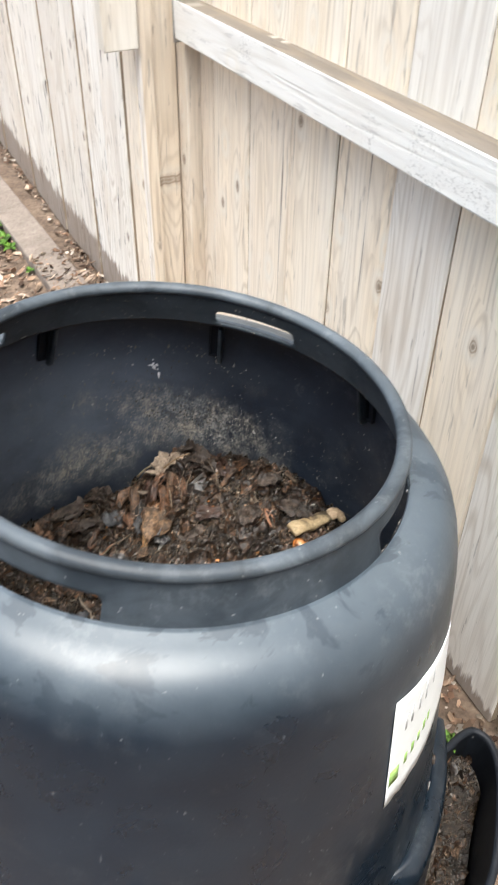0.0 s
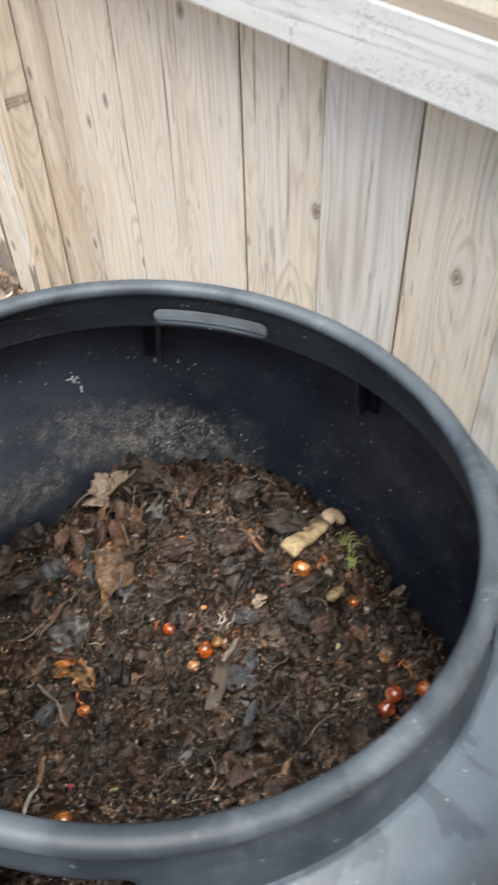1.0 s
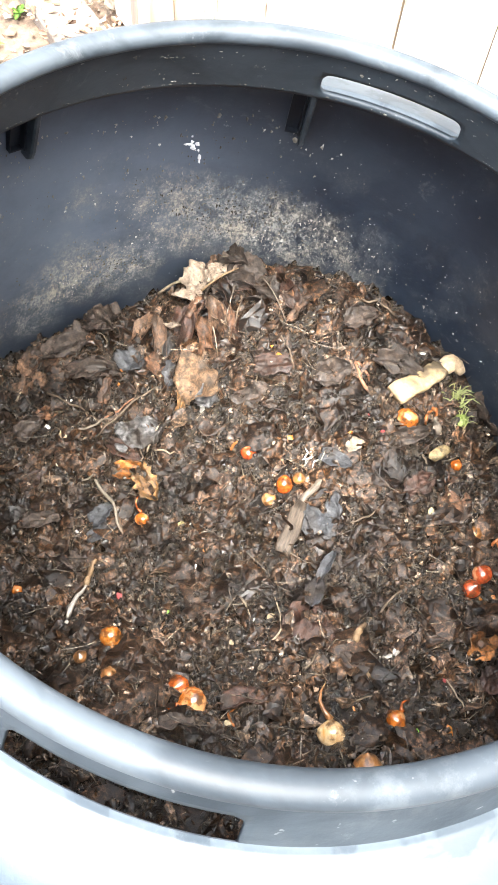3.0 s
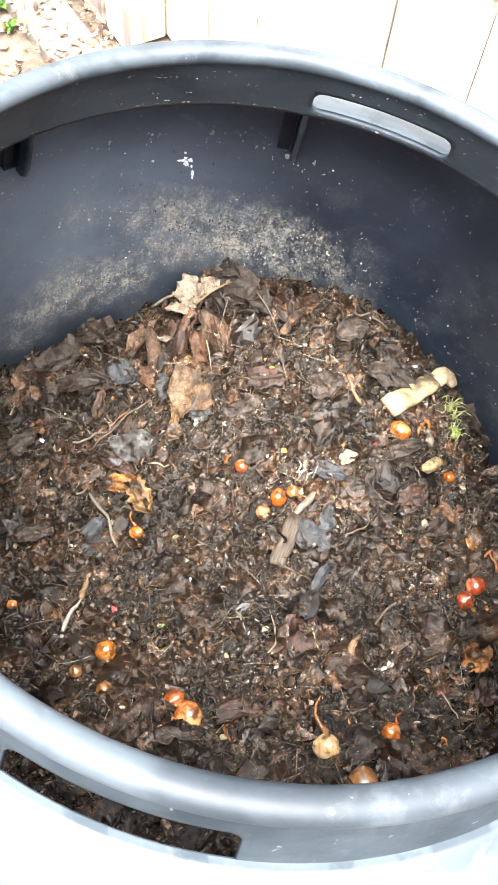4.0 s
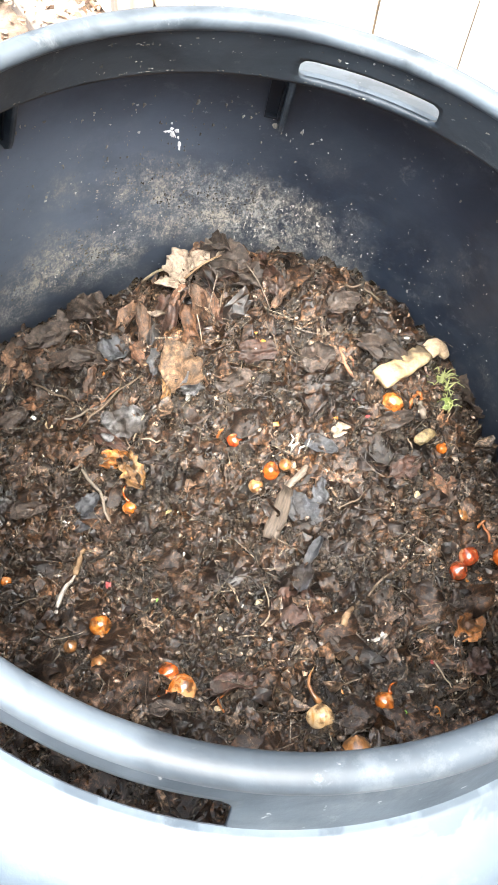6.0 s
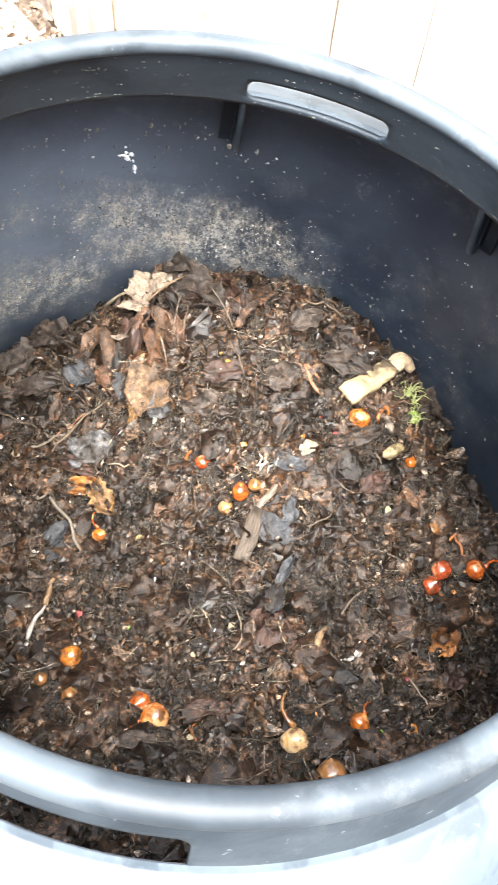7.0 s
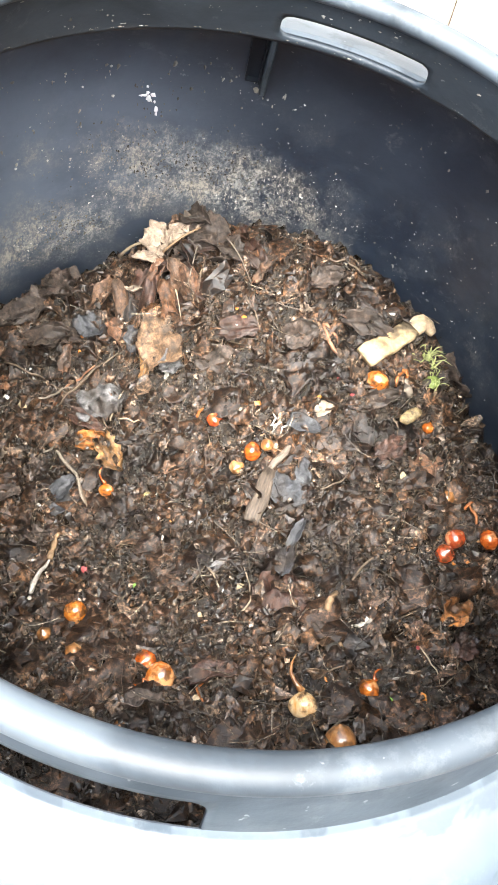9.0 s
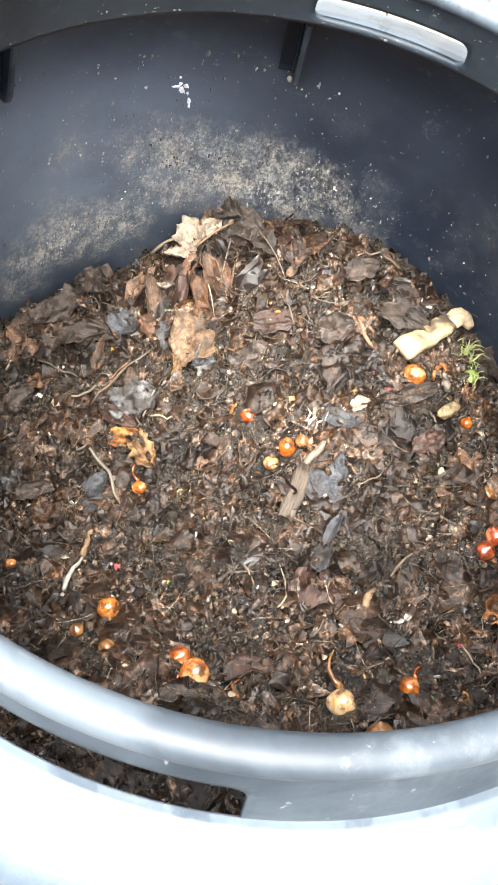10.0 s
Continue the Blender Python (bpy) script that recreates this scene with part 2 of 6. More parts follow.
    warp = calc(nt, 'ADD', calc(nt, 'MULTIPLY', fbm(nt, stretched(7.0, 0.55), 1.0, 2, 0.4, 0.3), 1.3), calc(nt, 'MULTIPLY', swirl, bend))
    rings = nt.nodes.new("ShaderNodeMath")
    rings.operation = 'SINE'
    nt.links.new(calc(nt, 'MULTIPLY', warp, 95.0), rings.inputs[0])
    line = ramp(nt, calc(nt, 'ADD', calc(nt, 'MULTIPLY', rings.outputs[0], 0.5), 0.5), [(0.0, grey(0)), (0.60, grey(0.15)), (0.92, grey(0.8)), (1.0, grey(1))])
    show = ramp(nt, fbm(nt, stretched(5.0, 1.2), 1.0, 2), [(0.35, grey(0.15)), (0.65, grey(1))])
    line = calc(nt, 'MULTIPLY', line, show)
    fine = fbm(nt, stretched(150.0, 4.0), 1.0, 5, 0.7)
    crack = ramp(nt, fbm(nt, stretched(60.0, 1.6), 1.0, 2, 0.5), [(0.70, grey(0)), (0.75, grey(1))])
    check = ramp(nt, fbm(nt, stretched(65.0, 7.0), 1.0, 3, 0.6), [(0.63, grey(0)), (0.67, grey(1))])
    base = ramp(nt, rnd, [(i / max(1, len(tones) - 1), c) for i, c in enumerate(tones)])
    tint = fbm(nt, stretched(9.0, 1.0), 1.0, 3)
    col = mix(nt, ramp(nt, tint, [(0.38, grey(0)), (0.68, grey(wash))]), base, (0.84, 0.81, 0.75))
    warm = fbm(nt, stretched(5.0, 1.7), 1.0, 3)
    col = mix(nt, ramp(nt, warm, [(0.54, grey(0)), (0.72, grey(0.34))]), col, (0.56, 0.43, 0.29))
    col = mix(nt, calc(nt, 'MULTIPLY', line, 0.38 * grain), col, (0.34, 0.26, 0.17))
    col = mix(nt, ramp(nt, fine, [(0.36, grey(0.19 * grain)), (0.54, grey(0))]), col, (0.26, 0.21, 0.16))
    col = mix(nt, calc(nt, 'MULTIPLY', crack, 0.7), col, (0.09, 0.065, 0.045))
    col = mix(nt, calc(nt, 'MULTIPLY', check, checks), col, (0.06, 0.045, 0.035))
    if fuzz:
        spots = calc(nt, 'MULTIPLY', ramp(nt, fbm(nt, stretched(9.0, 7.0), 1.0, 2), [(0.54, grey(0)), (0.64, grey(1))]), ramp(nt, fbm(nt, stretched(190.0, 110.0), 1.0, 3), [(0.52, grey(0)), (0.62, grey(1))]))
        col = mix(nt, calc(nt, 'MULTIPLY', spots, fuzz), col, (0.25, 0.23, 0.21))
    if pale:
        col = mix(nt, pale, col, (0.84, 0.84, 0.82))
    col = mix(nt, halo, col, (0.76, 0.72, 0.64))
    col = mix(nt, calc(nt, 'MULTIPLY', knot, 0.8), col, (0.17, 0.11, 0.07))
    if foot:
        sep = nt.nodes.new("ShaderNodeSeparateXYZ")
        nt.links.new(tc.outputs["Object"], sep.inputs[0])
        reach = calc(nt, 'ADD', sep.outputs[2], calc(nt, 'MULTIPLY', fbm(nt, stretched(40.0, 6.0), 1.0, 3), -0.16))
        mud = nt.nodes.new("ShaderNodeMapRange")
        mud.inputs[1].default_value, mud.inputs[2].default_value = foot - 0.085, foot - 0.105
        nt.links.new(reach, mud.inputs[0])
        col = mix(nt, calc(nt, 'MULTIPLY', mud.outputs[0], 0.75), col, (0.16, 0.10, 0.065))
    nt.links.new(col, b.inputs["Base Color"])
    b.inputs["Roughness"].default_value = 0.8
    hgt = calc(nt, 'ADD', calc(nt, 'ADD', calc(nt, 'MULTIPLY', fine, 0.8), calc(nt, 'MULTIPLY', line, -0.4)), calc(nt, 'MULTIPLY', crack, -1.0))
    bump(nt, b, hgt, 0.6, 0.0018)
    return m


WOOD = timber("tan_fence_boards", [(0.83, 0.705, 0.545), (0.87, 0.765, 0.62), (0.82, 0.70, 0.56), (0.86, 0.745, 0.585)], foot=0.05, wash=0.5)
WOOD_GREY = timber("silvered_fence_boards", [(0.76, 0.722, 0.665), (0.80, 0.765, 0.708), (0.775, 0.727, 0.66)], foot=0.05, wash=0.5)
WOOD_POST = timber("brown_post_timber", [(0.76, 0.655, 0.53), (0.82, 0.715, 0.585)], 1.1, wash=0.35)
# weathered board sides, with the shade of the joints put into their colour
WOOD_EDGE = timber("joint_shaded_board_edges", [(0.36, 0.27, 0.185), (0.42, 0.32, 0.225)], 1.0, wash=0.1)
WOOD_DARK = timber("dark_batten_timber", [(0.42, 0.31, 0.20), (0.46, 0.34, 0.23)], 0.8, wash=0.1)
WOOD_RAIL_UP = timber("bleached_trim_timber", [(0.60, 0.55, 0.47), (0.62, 0.57, 0.50)], 0.8, pale=0.12)
WOOD_FAR = timber("bleached_far_boards", [(0.86, 0.855, 0.82), (0.7, 0.628, 0.55), (0.85, 0.814, 0.759), (0.68, 0.618, 0.55), (0.88, 0.86, 0.82)], 1.1, foot=0.15, checks=0.9, wash=0.5)

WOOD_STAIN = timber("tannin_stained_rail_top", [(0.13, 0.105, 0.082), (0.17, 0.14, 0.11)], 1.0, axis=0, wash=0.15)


def simple_metal():
    m, nt, b = material("galvanised_steel")
    v = coords(nt)
    nt.links.new(ramp(nt, fbm(nt, v, 90.0), [(0.35, grey(0.42)), (0.65, grey(0.62))]), b.inputs["Base Color"])
    b.inputs["Metallic"].default_value = 1.0
    b.inputs["Roughness"].default_value = 0.45
    return m


WOOD_RAIL = timber("bleached_rail_timber", [(0.76, 0.75, 0.72), (0.80, 0.79, 0.76)], 0.8, axis=0, pale=0.40, fuzz=0.8, bend=0.06)


def earth(name, dark, mid, light, scale=1.0, rough=0.95, relief=0.01):
    m, nt, b = material(name)
    v = coords(nt, world_space=True)
    a = fbm(nt, v, 9.0 * scale, 6, 0.65)
    f = fbm(nt, v, 60.0 * scale, 5, 0.7)
    col = ramp(nt, calc(nt, 'ADD', calc(nt, 'MULTIPLY', a, 0.5), calc(nt, 'MULTIPLY', f, 0.5)), [(0.34, dark), (0.5, mid), (0.68, light)])
    nt.links.new(col, b.inputs["Base Color"])
    b.inputs["Roughness"].default_value = rough
    bump(nt, b, calc(nt, 'ADD', a, calc(nt, 'MULTIPLY', f, 0.6)), 0.7, relief)
    return m


SOIL = earth("garden_soil", (0.05, 0.035, 0.025), (0.15, 0.105, 0.075), (0.27, 0.20, 0.145))


def humus(name):
    """Damp compost: crumbs of many browns, dark pores between them, wet spots that shine."""
    m, nt, b = material(name)
    v = coords(nt)
    fine = fbm(nt, v, 240.0, 6, 0.75)
    lump = fbm(nt, v, 28.0, 4, 0.6)
    col = ramp(nt, fine, [(0.34, (0.003, 0.0019, 0.0012)), (0.46, (0.0125, 0.0078, 0.0046)), (0.56, (0.037, 0.024, 0.014)), (0.68, (0.17, 0.117, 0.071))])
    col = mix(nt, 1.0, col, ramp(nt, lump, [(0.36, grey(0.45)), (0.5, grey(0.9)), (0.66, grey(1.35))]), 'MULTIPLY')
    nt.links.new(col, b.inputs["Base Color"])
    nt.links.new(ramp(nt, fbm(nt, v, 90.0, 4), [(0.42, grey(0.5)), (0.56, grey(0.14))]), b.inputs["Roughness"])
    b.inputs["Specular IOR Level"].default_value = 0.7
    bump(nt, b, calc(nt, 'ADD', fine, calc(nt, 'MULTIPLY', lump, 0.5)), 0.8, 0.004)
    return m


HUMUS = humus("dark_compost")


# ---- mesh helpers ----
def part(name, bm, mat, parent=None, label="", smooth=True):
    """Links a bmesh as one mesh object, under parent where one is given."""
    me = bpy.data.meshes.new(name)
    if smooth:
        for f in bm.faces:
            f.smooth = True
    bm.to_mesh(me)
    bm.free()
    for mm in (mat if isinstance(mat, (list, tuple)) else [mat]):
        me.materials.append(mm)
    ob = new(name, me)
    if parent is not None:
        ob.parent = parent
    if label:
        ob["label"] = label
    return ob


def thicken(bm, t):
    """Gives a sheet an underside t below it and a closed edge."""
    bm.normal_update()
    faces, rim = bm.faces[:], [e for e in bm.edges if e.is_boundary]
    under = {v: bm.verts.new(v.co - v.normal * t) for v in bm.verts[:]}
    for f in faces:
        bm.faces.new([under[v] for v in reversed(f.verts)])
    for e in rim:
        a, b = e.verts
        bm.faces.new((a, b, under[b], under[a]))
    bmesh.ops.recalc_face_normals(bm, faces=bm.faces)


def lathe(profile, seg=128, a0=0.0, a1=360.0, closed=False):
    """A sheet turned round z from (radius, height) pairs; closed joins the profile's ends."""
    bm = bmesh.new()
    full = abs(a1 - a0) >= 360
    n = seg if full else seg + 1
    rows = []
    for i in range(n):
        a = radians(a0 + (a1 - a0) * i / seg)
        rows.append([bm.verts.new((r * math.cos(a), r * math.sin(a), z)) for r, z in profile])
    m = len(profile)
    for i in range(seg):
        p, q = rows[i], rows[(i + 1) % n]
        for j in range(m if closed else m - 1):
            bm.faces.new((p[j], q[j], q[(j + 1) % m], p[(j + 1) % m]))
    if closed and not full:
        bm.faces.new(rows[0])
        bm.faces.new(list(reversed(rows[-1])))
    bmesh.ops.recalc_face_normals(bm, faces=bm.faces)
    return bm


def box(sx, sy, sz, bevel=0.003, seg=2):
    """A box from its lower left front corner at 0, with rounded edges."""
    bm = bmesh.new()
    bmesh.ops.create_cube(bm, size=1, matrix=Matrix.Translation((sx / 2, sy / 2, sz / 2)) @ Matrix.Diagonal((sx, sy, sz, 1)))
    if bevel:
        bmesh.ops.bevel(bm, geom=bm.edges[:], offset=bevel, segments=seg, profile=0.5, affect='EDGES')
    return bm


# ---- ground ----
GROUND_SIZE = 300.0


def build_ground():
    bm = bmesh.new()
    steps = [-GROUND_SIZE, -40, -12, -6] + [-4 + 0.2 * i for i in range(56)] + [8, 14, 40, GROUND_SIZE]
    grid = [[bm.verts.new((x, y, 0.012 * noise.noise((x * 1.3, y * 1.3, 0)) - 0.012 if abs(x) < 5 and abs(y) < 5 else -0.02)) for x in steps] for y in steps]
    for r0, r1 in zip(grid, grid[1:]):
        for i in range(len(steps) - 1):
            bm.faces.new((r0[i], r0[i + 1], r1[i + 1], r1[i]))
    g = part("ground", bm, SOIL)
    return tagged(g, "bare brown garden soil littered with leaf scraps", "ground", kind="structure")


build_ground()

# unseen wall, added to block low sky and darken the bin front's reflections
BLOCKER_GREY = earth("dull_blocker_grey", (0.07, 0.07, 0.07), (0.10, 0.10, 0.10), (0.13, 0.13, 0.13), 0.5, 0.9, 0.002)
ob = part("unseen_blocker_south", box(9.0, 0.2, 2.8, 0.01), BLOCKER_GREY, smooth=False)
ob.location = (-5.5, -3.4, -0.05)
tagged(ob, "plain dull grey wall added out of view to darken reflections", "wall", kind="structure")

# ---- the fence ----
FENCE_AZ = 20.62                      # azimuth of the fence's normal, away from the bin
FENCE_AT = 0.596                      # distance of the boards' face from the rim's centre
BOARD_TOP = 1.85
FN = Vector((math.cos(radians(FENCE_AZ)), math.sin(radians(FENCE_AZ)), 0))
FD = Vector((-FN.y, FN.x, 0))         # along the fence, away from the camera


def board(width, height, thick, seed):
    """One fence board: slightly cupped, with eased edges and an uneven end."""
    rng = random.Random(seed)
    bm = bmesh.new()
    nz, cup = 10, rng.uniform(-0.002, 0.003)
    prof = [(0.0, 0.004), (0.004, 0.0), (width * 0.5, -cup), (width - 0.004, 0.0), (width, 0.004), (width, thick), (0, thick)]
    rows = []
    for k in range(nz + 1):
        z = height * k / nz
        w = 0.0015 * noise.noise((seed * 3.1, z * 2.0, 0))
        rows.append([bm.verts.new((x + w, y + 0.002 * noise.noise((seed, z, 5)), z)) for x, y in prof])
    for p, q in zip(rows, rows[1:]):
        for j in range(len(prof)):
            bm.faces.new((p[j], p[(j + 1) % len(prof)], q[(j + 1) % len(prof)], q[j]))
    bm.faces.new(rows[0])
    bm.faces.new(list(reversed(rows[-1])))
    bmesh.ops.recalc_face_normals(bm, faces=bm.faces)
    bm.normal_update()
    # side faces take the darker timber that carries the joints' shade
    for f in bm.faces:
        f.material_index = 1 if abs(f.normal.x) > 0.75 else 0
    return bm


# the near bay: boards behind the rails
near_bay = tagged(new("fence"), "weathered cedar board fence bay with a bleached horizontal rail", "fence", "fence bays")
# x runs along the fence away from the camera mirrored so that y points away from the yard
near_bay.matrix_world = Matrix.Translation(FN * FENCE_AT) @ Matrix(((FD.x, FN.x, 0, 0), (FD.y, FN.y, 0, 0), (0, 0, 1, 0), (0, 0, 0, 1)))
EDGES = [-1.75, -1.56, -1.37, -1.18, -1.0, -0.81, -0.63, -0.45, -0.27, -0.082, 0.122, 0.298, 0.482, 0.678, 0.870, 1.080, 1.297, 1.385]
for i, (e0, e1) in enumerate(zip(EDGES, EDGES[1:])):
    back = 0.0 if i % 2 else 0.002
    w = e1 - e0 - (0.0018 if 0.1 < e1 < 0.3 else (0.003, 0.004, 0.003, 0.005, 0.003)[i % 5]) - (0.014 if abs(e1 + 0.082) < 0.001 else 0.0)
    last = i == len(EDGES) - 2
    if e1 > 1.29:
        w -= 0.007
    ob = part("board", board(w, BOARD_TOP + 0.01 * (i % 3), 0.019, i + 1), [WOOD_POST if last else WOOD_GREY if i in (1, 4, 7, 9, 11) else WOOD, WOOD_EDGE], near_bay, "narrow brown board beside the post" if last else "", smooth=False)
    ob.location = (e0 + 0.002, back, 0.0)
for e in EDGES[1:-1]:
    if abs(e + 0.082) > 0.001:
        foot = 0.70 if 0.1 < e < 0.6 else 0.0           # these joints stand open near the ground
        ob = part("batten", box(0.05, 0.012, BOARD_TOP - 0.02 - foot, 0.002, 1), WOOD_DARK, near_bay, "brown batten behind the joint", smooth=False)
        ob.location = (e - 0.027, 0.030, foot)
for z0, slope, lap in ((0.986, -0.052, 0.024), (1.72, -0.02, 0.0)):
    for name, y0, deep, drop in (("rail", -0.039 - lap, 0.038, 0.0), ("cleat", -0.0245, 0.023, 0.004)):
        if name == "cleat" and not lap:
            continue
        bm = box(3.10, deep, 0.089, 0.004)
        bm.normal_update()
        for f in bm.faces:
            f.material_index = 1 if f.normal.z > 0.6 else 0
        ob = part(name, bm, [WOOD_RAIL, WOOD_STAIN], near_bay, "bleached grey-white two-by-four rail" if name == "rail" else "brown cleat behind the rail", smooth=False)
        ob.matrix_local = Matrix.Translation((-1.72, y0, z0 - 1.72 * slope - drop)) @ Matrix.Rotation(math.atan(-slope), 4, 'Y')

# posts between the two bays
LEFT_DIR = Vector((-0.389, 0.921, 0)).normalized()
LEFT_N = Vector((LEFT_DIR.y, -LEFT_DIR.x, 0))
LEFT_AT = Vector((-0.070, 1.441, 0))
LEFT = Matrix.Translation(LEFT_AT) @ Matrix(((LEFT_DIR.x, LEFT_N.x, 0, 0), (LEFT_DIR.y, LEFT_N.y, 0, 0), (0, 0, 1, 0), (0, 0, 0, 1)))
for depth, w, along, words in ((0.0, 0.114, 0.05, "square brown cedar fence post with a drying crack"), (0.117, 0.050, 0.0, "narrow brown cedar post joined to its neighbour")):
    post = tagged(new("fence_post"), words, "fence post", "fence posts")
    post.matrix_world = LEFT @ Matrix.Translation((along, depth + 0.001, 0))
    part("shaft", box(0.092, w, 1.95, 0.005), WOOD_POST, post, smooth=False)
hanger = part("trim_board", box(0.038, 0.090, 1.0, 0.004), WOOD_RAIL_UP, smooth=False)
hanger.matrix_world = LEFT @ Matrix.Translation((0.0, -0.092, 0.90))
tagged(hanger, "pale upright two-by-four fixed to the fence post", "fence trim")
plate = part("rail_bracket", box(0.002, 0.045, 0.15, 0.0008, 1), simple_metal(), smooth=False)
plate.matrix_world = near_bay.matrix_world @ Matrix.Translation((1.376, -0.066, 0.905))
tagged(plate, "thin galvanised steel rail bracket at the post", "bracket")

far_bay = tagged(new("fence"), "sun-bleached fence bay of narrow upright boards beyond the posts", "fence", "fence bays")
far_bay.matrix_world = LEFT
FAR_EDGES = [0.02, 0.162, 0.358, 0.548, 0.704, 0.948, 1.186, 1.38, 1.569, 1.831] + [2.02 + 0.19 * i for i in range(16)]
for i, (e0, e1) in enumerate(zip(FAR_EDGES, FAR_EDGES[1:])):
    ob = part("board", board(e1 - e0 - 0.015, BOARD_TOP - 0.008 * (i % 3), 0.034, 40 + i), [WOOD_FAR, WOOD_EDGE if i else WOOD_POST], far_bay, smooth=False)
    ob.location = (e0, -0.001 if i % 2 else 0.004, 0)
    ob = part("batten", box(0.05, 0.012, BOARD_TOP - 0.03, 0.002, 1), WOOD_DARK, far_bay, "brown batten behind the joint", smooth=False)
    ob.location = (e1 - 0.028, 0.042, 0)
ob = part("rail", box(4.4, 0.038, 0.089, 0.004), WOOD_RAIL, far_bay, "bleached rail along the upright boards", smooth=False)
ob.location = (0.05, -0.040, 1.33)

# ---- the compost bin, leaning a little on soft ground ----
RIM_Z = 0.95
BIN = Matrix.Translation((0, 0, RIM_Z)) @ pose(0, 0, 0, -2.603, 6.301, -0.143) @ Matrix.Translation((0, 0, -RIM_Z))
SLOTS = (63.8, -27.6, -115.4, 152.5)
compost_bin = tagged(new("compost_bin"), "black moulded plastic garden compost bin with its lid off", "compost bin")
compost_bin.matrix_world = BIN


def wall_radius(z):
    return 0.361 + 0.179 * (0.7525 - z) if z > 0.45 else 0.415 + 0.12 * (0.45 - z)


def neck_radius(z):
    return 0.253 + 0.36 * (RIM_Z - z)


def build_neck():
    """The neck with its lid slots: a fine sheet with rounded openings, then given thickness."""
    z0, z1, nz, na = 0.892, 0.945, 18, 300
    bm = bmesh.new()
    half, zh, cr = 0.0582, 0.9215, 0.0075
    def inside(s, z, c):
        zl = 0.8880 if c < 0 else 0.8985          # the two lower slots run down to the shoulder
        dx, dz = abs(s) - (half - cr), abs(z - (zl + zh) / 2) - ((zh - zl) / 2 - cr)
        d = math.hypot(max(dx, 0), max(dz, 0)) + min(max(dx, dz), 0) - cr
        return d, dx, dz
    def flat(a, z):
        best = min(SLOTS, key=lambda c: abs((a - c + 180) % 360 - 180))
        return radians((a - best + 180) % 360 - 180) * 0.268, best
    rows = []
    for i in range(na):
        a = 360.0 * i / na
        rows.append([bm.verts.new((a, z0 + (z1 - z0) * j / nz, 0)) for j in range(nz + 1)])
    gone = set()
    for i in range(na):
        for j in range(nz):
            a, z = 360.0 * (i + 0.5) / na, z0 + (z1 - z0) * (j + 0.5) / nz
            s, c = flat(a, z)
            if inside(s, z, c)[0] < 0:
                gone.add((i, j))
    for i in range(na):
        for j in range(nz):
            if (i, j) not in gone:
                bm.faces.new((rows[i][j], rows[(i + 1) % na][j], rows[(i + 1) % na][j + 1], rows[i][j + 1]))
    for i in range(na):
        for j in range(1, nz):
            near = {((i - 1) % na, j - 1), ((i - 1) % na, j), (i, j - 1), (i, j)}
            if near & gone and near - gone:
                vtx = rows[i][j]
                s, c = flat(vtx.co.x, vtx.co.y)
                d, dx, dz = inside(s, vtx.co.y, c)
                zl = 0.8880 if c < 0 else 0.8985
                if dx > 0 and dz > 0:
                    g = Vector((dx, dz)).normalized()
                elif dx > dz:
                    g = Vector((1, 0))
                else:
                    g = Vector((0, 1))
                s2 = s - d * g.x * (1 if s > 0 else -1)
                z2 = vtx.co.y - d * g.y * (1 if vtx.co.y > (zl + zh) / 2 else -1)
                vtx.co.x, vtx.co.y = c + math.degrees(s2 / 0.268), z2
    bmesh.ops.delete(bm, geom=[v for v in bm.verts if not v.link_faces], context='VERTS')
    for v in bm.verts:
        a, z = radians(v.co.x), v.co.y
        r = neck_radius(z)
        v.co = Vector((r * math.cos(a), r * math.sin(a), z))
    bmesh.ops.recalc_face_normals(bm, faces=bm.faces)
    bmesh.ops.solidify(bm, geom=bm.faces[:] + bm.edges[:] + bm.verts[:], thickness=0.004)
    bmesh.ops.recalc_face_normals(bm, faces=bm.faces)
    return bm


SHOULDER = [(0.2712, 0.8990), (0.2728, 0.8992), (0.2742, 0.8996), (0.2758, 0.8997), (0.2774, 0.8992), (0.2795, 0.8985), (0.283, 0.8974), (0.290, 0.8952), (0.304, 0.891), (0.318, 0.881), (0.330, 0.866), (0.337, 0.850), (0.3425, 0.832), (0.3470, 0.812), (0.3525, 0.780), (0.3570, 0.7525)]
LOWER = [(wall_radius(z) - 0.004, z) for z in (0.70, 0.62, 0.54, 0.45, 0.35, 0.25, 0.16, 0.10)]
FLANGE = [(0.462, 0.085), (0.474, 0.080), (0.478, 0.072), (0.478, -0.06)]
outer = SHOULDER + LOWER + FLANGE
inner = [(r - (0.001 if i < 5 else 0.004 if i < 11 else 0.0012), z - (0.004 if i < 8 else 0.0)) for i, (r, z) in enumerate(outer)]
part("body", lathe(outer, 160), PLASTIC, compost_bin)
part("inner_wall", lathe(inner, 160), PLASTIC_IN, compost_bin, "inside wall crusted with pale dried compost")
part("neck", build_neck(), PLASTIC_NECK, compost_bin)
lip = [(0.2535 + 0.0088 * math.cos(a), RIM_Z - 0.0015 + 0.0075 * math.sin(a)) for a in [2 * math.pi * k / 14 for k in range(14)]]
part("rim", lathe(lip, 200, closed=True), PLASTIC_RIM, compost_bin, "rolled rim with worn pale scuffs")



